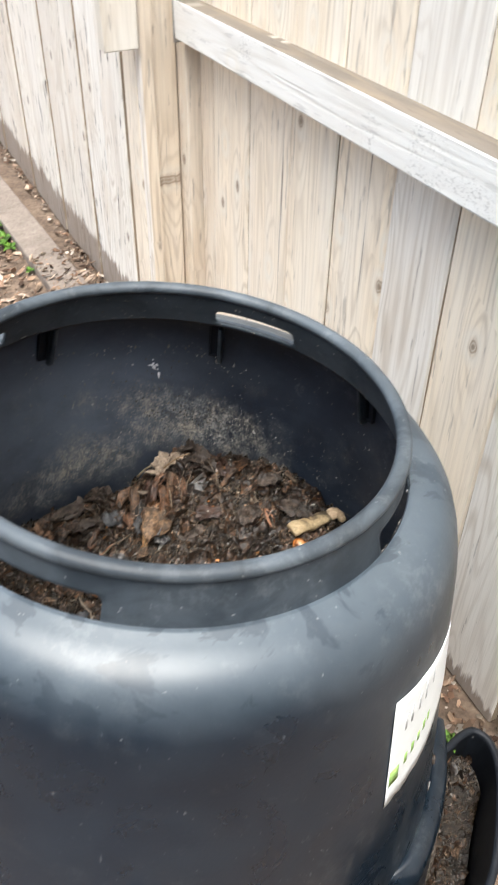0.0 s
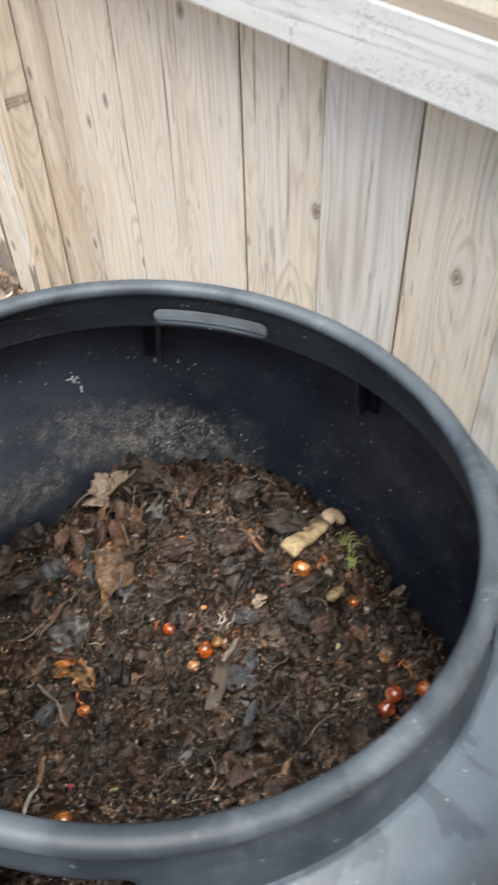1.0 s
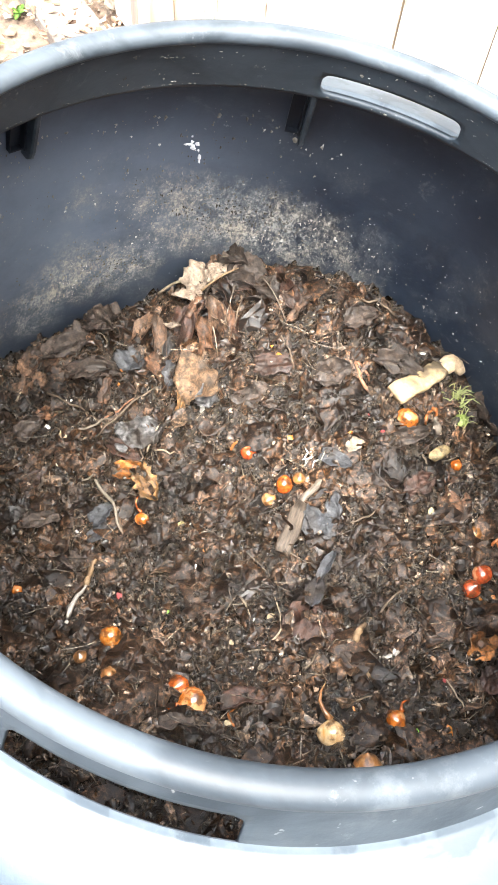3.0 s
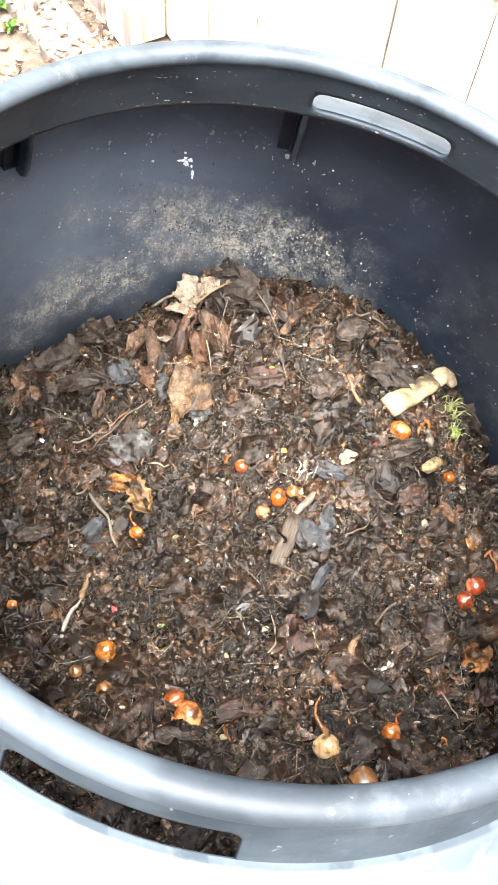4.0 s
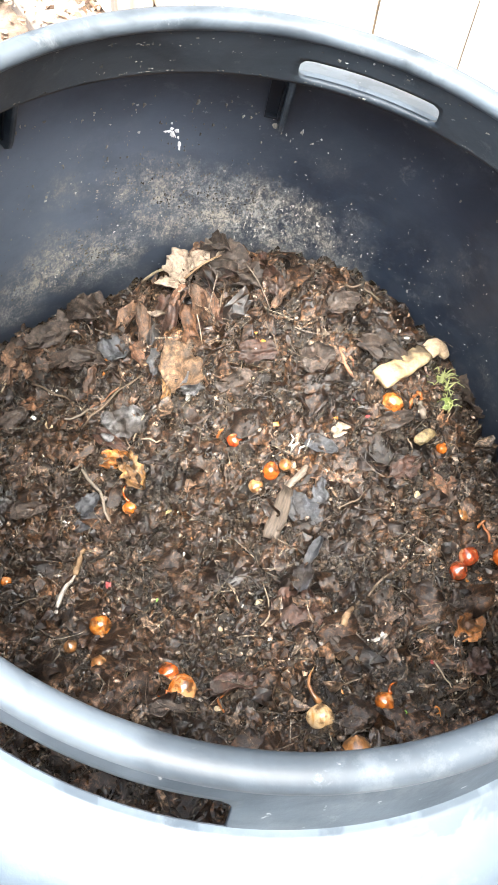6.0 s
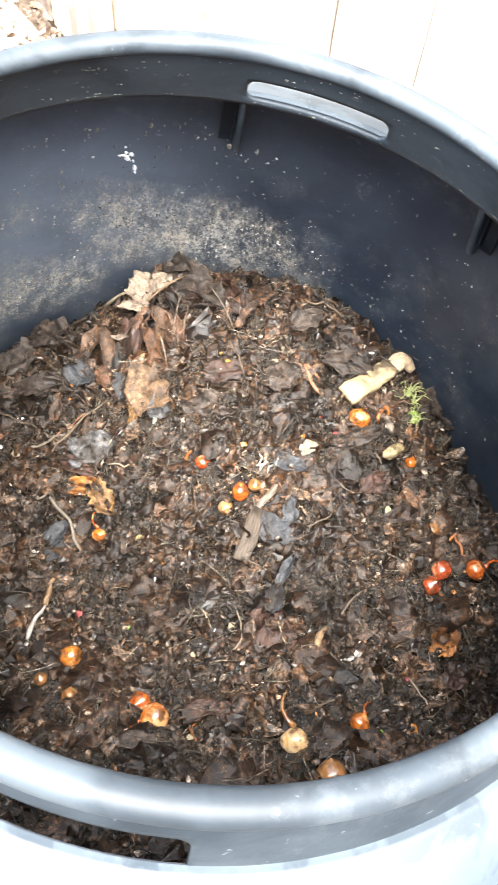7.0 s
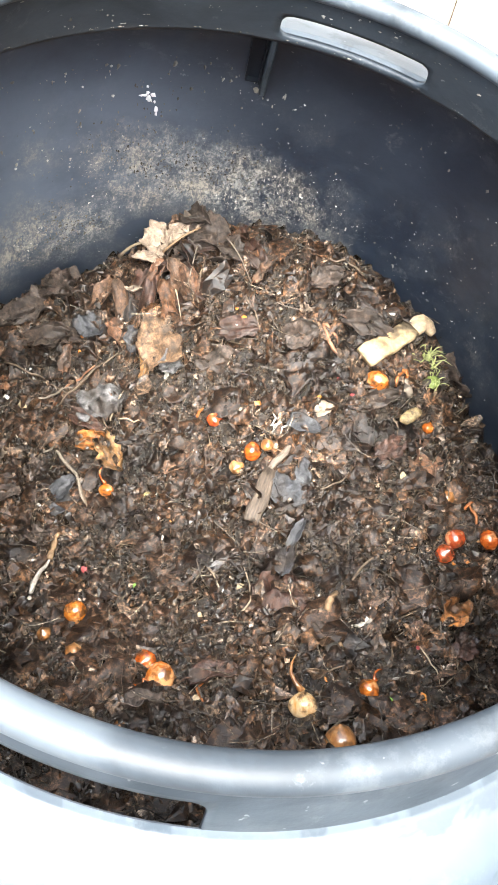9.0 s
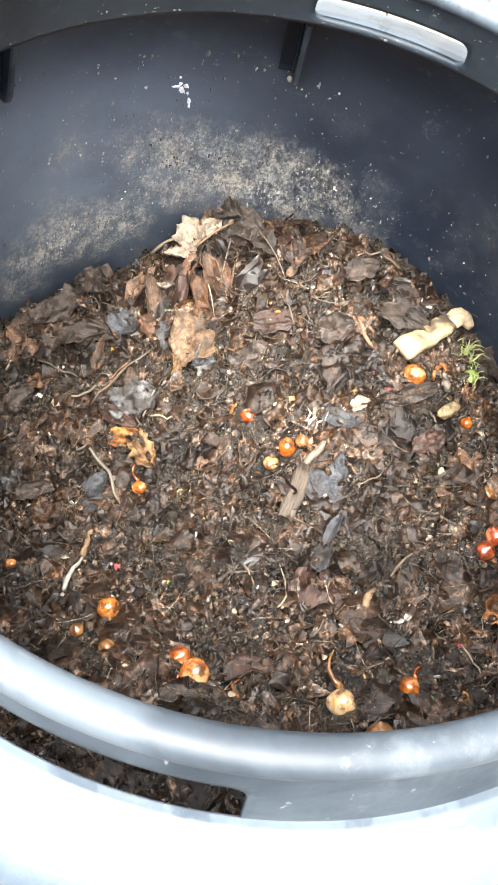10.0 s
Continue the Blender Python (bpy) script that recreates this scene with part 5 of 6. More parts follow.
onion(0.217, 0.145, 0.0130, 'amber', 0.000, 0.000)
onion(0.084, 0.097, 0.0104, 'rust', 0.000, 0.000)
onion(0.051, 0.140, 0.0087, 'red', 0.000, 0.000)
onion(0.100, 0.100, 0.0073, 'straw', 0.000, 0.000)
onion(0.067, 0.083, 0.0079, 'straw', 0.000, 0.000)
onion(-0.104, -0.051, 0.0114, 'gold', 0.001, -0.022)
onion(-0.133, -0.069, 0.0067, 'straw', 0.000, 0.000)
onion(-0.108, -0.095, 0.0081, 'straw', 0.000, 0.000)
onion(-0.040, -0.135, 0.0138, 'amber', -0.024, -0.001)
onion(-0.050, -0.119, 0.0100, 'rust', 0.000, 0.000)
onion(0.064, -0.178, 0.0118, 'cream', 0.003, 0.042)
onion(0.122, -0.171, 0.0091, 'amber', 0.016, 0.015)
onion(0.080, -0.210, 0.0118, 'straw', 0.000, 0.000)
onion(0.278, 0.024, 0.0082, 'straw', 0.000, 0.000)
onion(0.254, -0.039, 0.0103, 'red', 0.000, 0.000)
onion(0.271, -0.024, 0.0111, 'red', 0.000, 0.000)
onion(0.308, -0.027, 0.0115, 'rust', 0.037, -0.000)
onion(0.272, 0.099, 0.0070, 'amber', 0.000, 0.000)
onion(-0.198, 0.030, 0.0064, 'amber', 0.000, 0.000)
onion(-0.064, 0.097, 0.0083, 'amber', 0.000, 0.031)
onion(-0.075, -0.173, 0.0067, 'straw', 0.000, 0.000)
dead_leaf(-0.102, 0.357, 0.051, 0.031, -36, 'greyb', 0.5, 0.008)
dead_leaf(0.051, 0.365, 0.055, 0.030, -51, 'greyb', 0.6, 0.014)
dead_leaf(0.067, 0.328, 0.068, 0.036, -54, 'greyb', 0.5, 0.008)
dead_leaf(-0.061, 0.201, 0.062, 0.044, 2, 'wet', 0.2, 0.020, 0.4)
dead_leaf(0.118, 0.056, 0.060, 0.046, 63, 'slate', 0.2, 0.012, 0.4)
dead_leaf(0.109, -0.005, 0.039, 0.013, 52, 'slate', 0.5, 0.012, 0.4)
dead_leaf(0.078, -0.068, 0.066, 0.062, 66, 'rustleaf', 0.15, 0.012)
dead_leaf(0.156, 0.230, 0.028, 0.015, 104, 'pale', 0.6, 0.004)
dead_leaf(0.157, 0.121, 0.024, 0.016, 20, 'pale', 0.4, 0.006)
dead_leaf(0.261, 0.047, 0.086, 0.029, -84, 'brown', 0.6, 0.010)
dead_leaf(0.222, 0.075, 0.042, 0.027, 25, 'rustleaf', 0.5, 0.006)
dead_leaf(0.136, 0.109, 0.041, 0.021, -32, 'slate', 0.3, 0.011, 0.4)
dead_leaf(0.098, 0.135, 0.078, 0.022, -30, 'greyb', 0.4, 0.006)
dead_leaf(0.239, -0.103, 0.041, 0.029, 39, 'orange', 0.6, 0.008)
dead_leaf(0.085, 0.228, 0.051, 0.030, -8, 'rustleaf', 0.3, 0.003)
dead_leaf(0.213, 0.126, 0.057, 0.024, 10, 'greyb', 0.4, 0.003)
dead_leaf(0.117, 0.284, 0.041, 0.014, 32, 'tan', 0.7, 0.010)
dead_leaf(0.177, 0.256, 0.044, 0.028, 16, 'greyb', 0.4, 0.006)
dead_leaf(-0.150, 0.340, 0.058, 0.032, 6, 'greyb', 0.5, 0.006)
dead_leaf(-0.188, 0.316, 0.050, 0.021, 59, 'tan', 0.7, 0.006)
dead_leaf(-0.117, 0.299, 0.072, 0.026, -9, 'greyb', 0.5, 0.004)
dead_leaf(-0.070, 0.162, 0.050, 0.026, -14, 'orange', 0.7, 0.010)
dead_leaf(-0.056, 0.140, 0.052, 0.030, -70, 'amberskin', 0.6, 0.012)
dead_leaf(-0.079, 0.186, 0.054, 0.019, -39, 'rustleaf', 0.6, 0.005)
dead_leaf(-0.109, 0.097, 0.050, 0.030, 10, 'slate', 0.2, 0.002, 0.9)
dead_leaf(-0.181, 0.182, 0.032, 0.020, 35, 'rustleaf', 0.4, 0.003)
dead_leaf(0.069, 0.203, 0.072, 0.035, -23, 'greyb', 0.3, 0.003)
dead_leaf(0.104, -0.113, 0.030, 0.023, 24, 'greyb', 0.4, 0.003)
dead_leaf(0.235, -0.136, 0.039, 0.025, 40, 'rustleaf', 0.4, 0.003)
dead_leaf(0.094, -0.187, 0.045, 0.019, 21, 'greyb', 0.4, 0.004)
dead_leaf(0.001, -0.141, 0.046, 0.027, 3, 'rustleaf', 0.4, 0.003)
dead_leaf(-0.059, -0.159, 0.034, 0.021, -10, 'greyb', 0.5, 0.004)
dead_leaf(-0.111, -0.121, 0.048, 0.026, -44, 'rustleaf', 0.4, 0.003)
dead_leaf(0.091, -0.033, 0.039, 0.022, 68, 'slate', 0.3, 0.009, 0.4)
dead_leaf(0.340, 0.180, 0.064, 0.038, -32, 'greyb', 0.5, 0.010)
dead_leaf(0.277, 0.267, 0.046, 0.029, -46, 'greyb', 0.4, 0.004)
dead_leaf(-0.175, 0.119, 0.050, 0.028, -4, 'greyb', 0.2, 0.002, 0.9)
dead_leaf(-0.135, 0.058, 0.037, 0.021, -44, 'greyb', 0.5, 0.004)
dead_leaf(0.005, 0.106, 0.036, 0.014, -7, 'tan', 0.4, 0.003)
dead_leaf(0.216, 0.203, 0.065, 0.028, -19, 'greyb', 0.3, 0.003)
dead_leaf(0.145, 0.205, 0.043, 0.034, 8, 'greyb', 0.3, 0.003)
twig(-0.146, -0.023, -0.126, 0.025, 0.0054, 'whitebark')
twig(-0.126, 0.025, -0.115, 0.050, 0.0075, 'ochre')
twig(0.146, -0.064, 0.185, -0.037, 0.0028, 'twig')
twig(0.113, -0.092, 0.129, -0.073, 0.0076, 'ochre')
twig(0.192, 0.162, 0.167, 0.210, 0.0049, 'redtwig')
twig(0.167, 0.210, 0.183, 0.193, 0.0037, 'redtwig')
twig(-0.107, 0.140, -0.085, 0.083, 0.0040, 'twig')
twig(0.086, 0.277, 0.105, 0.221, 0.0026, 'twig')
twig(0.047, 0.272, 0.058, 0.316, 0.0026, 'twig')
twig(0.185, 0.284, 0.227, 0.263, 0.0032, 'twig')
twig(0.248, 0.202, 0.268, 0.195, 0.0032, 'redtwig')
twig(0.172, 0.052, 0.140, 0.038, 0.0024, 'twig')
twig(0.048, -0.073, 0.036, -0.084, 0.0022, 'pale')
twig(0.247, 0.156, 0.250, 0.144, 0.0063, 'rusttwig')
twig(0.238, 0.140, 0.247, 0.153, 0.0056, 'rusttwig')
twig(0.248, 0.126, 0.245, 0.140, 0.0088, 'greytwig')
twig(0.298, 0.011, 0.302, -0.011, 0.0045, 'rusttwig')
twig(0.293, 0.008, 0.301, 0.013, 0.0051, 'rusttwig')
twig(0.185, -0.136, 0.193, -0.170, 0.0016, 'pale')
twig(0.036, 0.154, 0.042, 0.158, 0.0050, 'rusttwig')
twig(-0.144, 0.307, -0.080, 0.239, 0.0028, 'twig')
twig(-0.113, 0.223, -0.066, 0.247, 0.0034, 'redtwig')
twig(-0.081, 0.219, -0.057, 0.173, 0.0027, 'twig')
twig(-0.040, 0.193, -0.054, 0.178, 0.0026, 'pale')
twig(0.071, -0.103, 0.059, -0.117, 0.0021, 'twig')
twig(0.230, 0.107, 0.232, 0.089, 0.0025, 'twig')
twig(0.151, -0.105, 0.126, -0.113, 0.0038, 'whitebark')
twig(0.169, -0.133, 0.152, -0.117, 0.0021, 'twig')
twig(0.294, 0.138, 0.358, 0.141, 0.0020, 'twig')
twig(0.083, -0.157, 0.107, -0.149, 0.0020, 'twig')
twig(-0.015, -0.166, -0.005, -0.143, 0.0029, 'rusttwig')
twig(0.053, -0.033, 0.048, -0.073, 0.0017, 'pale')
twig(0.021, -0.026, 0.024, -0.055, 0.0023, 'pale')
twig(-0.168, -0.134, -0.145, -0.112, 0.0016, 'twig')
twig(0.113, -0.126, 0.123, -0.136, 0.0037, 'ochre')
scrap(0.212, 0.210, 0.0076, 'white')
scrap(0.244, 0.215, 0.0077, 'white')
scrap(0.221, 0.174, 0.0056, 'white')
scrap(-0.144, 0.273, 0.0120, 'white')
scrap(-0.168, 0.245, 0.0090, 'white')
scrap(-0.148, 0.228, 0.0130, 'cream')
scrap(0.027, -0.055, 0.0055, 'white')
scrap(0.006, -0.074, 0.0076, 'cream')
scrap(-0.022, 0.083, 0.0100, 'yellow')
scrap(-0.141, -0.098, 0.0108, 'white')
scrap(-0.086, -0.098, 0.0053, 'white')
scrap(0.148, -0.105, 0.0065, 'white')
scrap(0.099, 0.146, 0.0123, 'orangebit')
scrap(0.156, 0.230, 0.0088, 'cream')
scrap(0.091, 0.243, 0.0114, 'orangebit')
scrap(0.084, 0.249, 0.0051, 'orangebit')
scrap(-0.002, 0.042, 0.0055, 'orangebit')
scrap(0.106, 0.020, 0.0094, 'orangebit')
scrap(0.049, -0.048, 0.0078, 'cream')
scrap(-0.015, -0.158, 0.0078, 'cream')
scrap(0.177, -0.180, 0.0094, 'orangebit')
scrap(0.185, -0.136, 0.0043, 'red')
scrap(0.270, -0.045, 0.0055, 'orangebit')
scrap(0.283, -0.045, 0.0056, 'orangebit')
scrap(0.142, -0.180, 0.0046, 'green')
scrap(-0.047, -0.026, 0.0035, 'green')
scrap(0.152, 0.131, 0.0055, 'orangebit')
scrap(0.181, 0.176, 0.0043, 'white')
scrap(-0.109, -0.093, 0.0049, 'blue')
scrap(-0.095, -0.097, 0.0053, 'blue')
scrap(-0.067, -0.101, 0.0042, 'cream')
scrap(0.087, -0.160, 0.0045, 'orangebit')
scrap(0.013, 0.217, 0.0103, 'white')
scrap(0.137, 0.070, 0.0066, 'orangebit')
scrap(0.230, 0.047, 0.0086, 'cream')
scrap(0.010, 0.211, 0.0090, 'white')
scrap(-0.092, 0.009, 0.0085, 'red')
scrap(-0.081, 0.279, 0.0055, 'orangebit')
scrap(0.226, -0.182, 0.0077, 'cream')
scrap(0.189, 0.133, 0.0049, 'red')
scrap(0.176, 0.150, 0.0049, 'red')
scrap(0.257, 0.066, 0.0062, 'cream')


def pile_leaf(x, y, lift, ln, w, turn, rise, tone, fold=0.5, droop=0.3, taper=0.3, words="", tip=0.0):
    """A dry curled leaf of the pile: folded along its midrib, arched along its length, with a lobed and torn edge.
    turn: heading of the stalk end to tip; rise: how far the tip is lifted; tip: how far it hooks down."""
    count[0] += 1
    k = count[0] * 1.37
    nu, nv = 20, 10
    bm = bmesh.new()
    rows = []
    for i in range(nu + 1):
        u = i / nu
        half = 1.15 * math.sin(math.pi * (0.10 + 0.84 * u ** (1.0 - taper * 0.5))) ** (0.35 + 0.5 * taper)
        half *= 1 + 0.50 * noise.noise((u * 3.1, k, 0)) + 0.20 * noise.noise((u * 9.0, k, 4))
        bend = 0.35 * noise.noise((u * 1.6, k, 9))
        row = []
        for j in range(nv + 1):
            v = 2 * j / nv - 1
            side = half * (1 + 0.45 * noise.noise((u * 3.5, 3 if v > 0 else -3, k)))
            px = ln * (u - 0.5) + 0.16 * ln * noise.noise((u * 3, v * 3, k * 2.3)) * abs(v)
            py = w * bend + 0.62 * w * v * max(0.15, side) * math.cos(fold * abs(v))
            pz = 0.5 * w * abs(v) * math.sin(fold * abs(v) * 1.4) * side
            pz += -droop * ln * (u - 0.5) ** 2 - tip * ln * max(0.0, u - 0.72) ** 1.5
            pz += w * (0.34 * noise.noise((u * 2.3, v * 1.3, k)) + 0.17 * noise.noise((u * 6, v * 3.2, k * 1.9)) + 0.06 * noise.noise((u * 15, v * 8, k)))
            row.append(bm.verts.new((px, py, pz)))
        rows.append(row)
    for a, b in zip(rows, rows[1:]):
        for j in range(nv):
            bm.faces.new((a[j], b[j], b[j + 1], a[j + 1]))
    thicken(bm, 0.0005)
    ob = tagged(new("dead_leaf"), words or LEAF_WORDS[tone], "leaf", "dead leaves")
    part("blade", bm, LEAF[tone], ob)
    rib = [Vector((ln * (u - 0.5), w * 0.35 * noise.noise((u * 1.6, k, 9)), -droop * ln * (u - 0.5) ** 2 + w * (0.34 * noise.noise((u * 2.3, 0, k)) + 0.17 * noise.noise((u * 6, 0, k * 1.9))))) for u in (-0.10, 0.0, 0.15, 0.3, 0.45, 0.6, 0.72)]
    part("midrib", tube(rib, [0.0007, 0.0009, 0.0008, 0.0007, 0.0006, 0.0005, 0.0003], 5), LEAF[tone], ob)
    ob.matrix_world = BIN @ Matrix.Translation((x, y, settled(x, y) + lift + 0.003)) @ Matrix.Rotation(radians(turn), 4, 'Z') @ Matrix.Rotation(radians(-rise), 4, 'Y')
    return ob


# the pile: bleached leaves on top, brown ones hanging down its face, a tan one arched over a hollow
pile_leaf(0.012, 0.361, 0.020, 0.034, 0.030, 30, 32, 'pale', 0.25, 0.2, 0.1, "bleached cream-coloured dry leaf on the pile")
pile_leaf(0.001, 0.337, 0.022, 0.032, 0.021, -62, 12, 'pale', 0.2, 0.2, 0.8, "pale three-cornered piece of dry leaf")
pile_leaf(0.034, 0.372, 0.022, 0.024, 0.017, 70, 35, 'tan', 0.6, 0.3, 0.3)
pile_leaf(0.051, 0.365, 0.020, 0.026, 0.018, 20, 30, 'pale', 0.5, 0.3, 0.3, "pale curled leaf tip on the pile")
pile_leaf(0.030, 0.362, 0.020, 0.020, 0.014, 115, 50, 'pale', 0.5, 0.2, 0.3, "small bleached leaf flake")
pile_leaf(0.068, 0.345, 0.012, 0.052, 0.032, -12, 12, 'greyb', 0.4, 0.5, 0.2)
pile_leaf(0.090, 0.318, 0.008, 0.044, 0.024, -50, 10, 'greyb', 0.5, 0.4, 0.2)
pile_leaf(0.004, 0.312, 0.014, 0.046, 0.020, 74, 52, 'brown', 0.8, 0.6, 0.2, "amber-brown curled leaf hanging down the pile", 0.5)
pile_leaf(0.026, 0.300, 0.014, 0.050, 0.021, 96, 50, 'tan', 0.9, 0.5, 0.2, "", 0.3)
pile_leaf(-0.006, 0.290, 0.008, 0.060, 0.020, 82, 55, 'rustleaf', 0.9, 0.5, 0.3)
pile_leaf(0.013, 0.282, 0.010, 0.052, 0.022, 86, 48, 'rust', 1.0, 0.3, 0.2, "russet leaf rolled lengthwise on the pile")
pile_leaf(0.038, 0.288, 0.008, 0.056, 0.022, 104, 46, 'brown', 0.8, 0.6, 0.3)
pile_leaf(0.046, 0.318, 0.010, 0.050, 0.020, 118, 40, 'rustleaf', 0.8, 0.5, 0.3)
pile_leaf(-0.012, 0.318, 0.012, 0.040, 0.016, 60, 45, 'rustleaf', 0.8, 0.5, 0.3)
pile_leaf(-0.018, 0.310, 0.016, 0.022, 0.008, 8, -8, 'pale', 1.0, -0.6, 0.7, "thin cream leaf curl like a claw")
pile_leaf(-0.050, 0.328, 0.016, 0.042, 0.021, 214, -22, 'tan', 0.7, 0.9, 0.8, "tan leaf arched over a dark hollow", 0.6)
pile_leaf(-0.035, 0.302, 0.012, 0.062, 0.016, -86, -34, 'tan', 0.9, 0.5, 0.2, "tan folded leaf limb standing on the heap")
pile_leaf(-0.040, 0.276, 0.006, 0.034, 0.018, -60, -20, 'brown', 0.7, 0.4, 0.4)
pile_leaf(-0.066, 0.296, 0.003, 0.030, 0.022, 40, 10, 'slate', 0.3, 0.2, 0.2)
pile_leaf(-0.020, 0.262, 0.003, 0.034, 0.018, 60, 20, 'slate', 0.5, 0.3, 0.3)
pile_leaf(-0.022, 0.292, 0.004, 0.032, 0.012, 70, 40, 'slate', 0.6, 0.3, 0.3)
pile_leaf(-0.100, 0.372, 0.010, 0.044, 0.032, -24, 8, 'greyb', 0.5, 0.6, 0.2, "grey-brown dry leaf curled against the wall")
pile_leaf(-0.125, 0.352, 0.006, 0.040, 0.026, 20, 6, 'greyb', 0.4, 0.4, 0.2)
pile_leaf(-0.095, 0.300, 0.004, 0.060, 0.024, 4, 6, 'greyb', 0.3, 0.3, 0.2)
pile_leaf(-0.188, 0.330, 0.006, 0.030, 0.022, 50, 15, 'tan', 0.5, 0.4, 0.3)
pile_leaf(0.008, 0.238, 0.011, 0.056, 0.042, 24, 14, 'ochre', 0.35, 0.7, 0.1, "golden-brown dead leaf with a wet torn edge")
pile_leaf(-0.014, 0.228, 0.006, 0.034, 0.011, 80, 18, 'amberskin', 0.7, 0.5, 0.2, "golden curled edge of a rotting leaf")
pile_leaf(0.014, 0.213, 0.008, 0.026, 0.016, 10, 4, 'wet', 0.4, 0.3, 0.2, "wet shining torn scrap of leaf")
for x0, y0, h0, x1, y1, h1, w, tone, words in ((-0.030, 0.372, 0.022, -0.002, 0.363, 0.026, 0.0040, 'pale', "pale dry leaf stalk poking out of the pile"), (0.012, 0.328, 0.032, 0.054, 0.345, 0.030, 0.0026, 'ochre', "thin tan stalk lying across the pile"),
                                              (0.022, 0.284, 0.026, 0.027, 0.256, 0.012, 0.0014, 'pale', "thin whitish stalk hanging down the pile"), (0.050, 0.330, 0.018, 0.036, 0.290, 0.014, 0.0018, 'greytwig', "fine grey stalk on the pile"),
                                              (0.082, 0.335, 0.014, 0.100, 0.270, 0.012, 0.0016, 'greytwig', "long fine stalk trailing from the pile")):
    a, b = Vector((x0, y0, settled(x0, y0) + h0 + 0.003)), Vector((x1, y1, settled(x1, y1) + h1 + 0.003))
    ob = part("twig", tube([(b - a) * t + Vector((0, 0, 0.10 * (b - a).length * math.sin(math.pi * t))) for t in (0, 0.2, 0.4, 0.6, 0.8, 1)], [0.5 * w * f for f in (1.2, 1, 0.95, 0.9, 0.8, 0.6)], 6), BARK[tone])
    ob.matrix_world = BIN @ Matrix.Translation(a)
    tagged(ob, words, "twig", "twigs and stems")

# more leaves heaped against the far wall
rg = random.Random(404)
for k in range(12):
    px, py = rg.gauss(0.03, 0.055), rg.gauss(0.318, 0.030)
    if math.hypot(px, py) < 0.368:
        dead_leaf(px, py, rg.uniform(0.022, 0.055), rg.uniform(0.012, 0.030), rg.uniform(0, 360), rg.choice(('brown', 'rustleaf', 'greyb', 'greyb', 'rustleaf')), rg.uniform(0.4, 1.0), rg.uniform(0.002, 0.010))

# the shaded side of the heap: grey leaves, crossed stems and pale crumbs
dead_leaf(-0.101, 0.376, 0.056, 0.036, -20, 'greyb', 0.6, 0.012)
dead_leaf(-0.134, 0.340, 0.062, 0.034, 8, 'greyb', 0.5, 0.008)
dead_leaf(-0.138, 0.314, 0.036, 0.024, 0, 'greyb', 0.3, 0.008)
dead_leaf(-0.098, 0.296, 0.050, 0.028, -30, 'greyb', 0.6, 0.008)
dead_leaf(-0.180, 0.343, 0.046, 0.030, 20, 'greyb', 0.4, 0.008)
dead_leaf(-0.198, 0.308, 0.044, 0.022, 60, 'tan', 0.5, 0.008)
dead_leaf(-0.177, 0.307, 0.030, 0.022, 30, 'tan', 0.4, 0.006)
dead_leaf(-0.096, 0.265, 0.040, 0.018, 70, 'rust', 0.5, 0.006)
dead_leaf(-0.178, 0.180, 0.034, 0.026, 40, 'pale', 0.3, 0.004)
dead_leaf(-0.168, 0.266, 0.034, 0.020, 0, 'rust', 0.3, 0.004)
dead_leaf(-0.189, 0.245, 0.040, 0.030, 30, 'greyb', 0.3, 0.004)
dead_leaf(-0.197, 0.138, 0.036, 0.030, 80, 'wet', 0.3, 0.004)
dead_leaf(-0.107, 0.110, 0.034, 0.028, 30, 'slate', 0.2, 0.006)
dead_leaf(-0.138, 0.152, 0.030, 0.020, 50, 'greyb', 0.3, 0.005)
twig(-0.167, 0.281, -0.098, 0.223, 0.0030, 'twig')
twig(-0.130, 0.224, -0.089, 0.231, 0.0030, 'greytwig')
twig(-0.109, 0.212, -0.040, 0.253, 0.0034, 'twig')
twig(-0.113, 0.158, -0.087, 0.088, 0.0044, 'greytwig')
twig(-0.136, 0.162, -0.111, 0.168, 0.0030, 'greytwig')
twig(-0.053, 0.179, -0.037, 0.207, 0.0026, 'pale')
twig(-0.205, 0.286, -0.187, 0.321, 0.0032, 'pale')
twig(-0.046, 0.174, -0.022, 0.159, 0.0022, 'pale')
scrap(-0.203, 0.299, 0.0080, 'cream')
scrap(-0.078, 0.291, 0.0070, 'orangebit')

# ---- single larger scraps ----
CRUST = leaf_skin("pale_yellow_crust", (0.34, 0.24, 0.12), (0.56, 0.43, 0.26), 0.6, 0.0, 0.25)
CRUST_END = leaf_skin("browned_crust_end", (0.30, 0.20, 0.12), (0.55, 0.42, 0.28), 0.6, 0.0, 0.25)


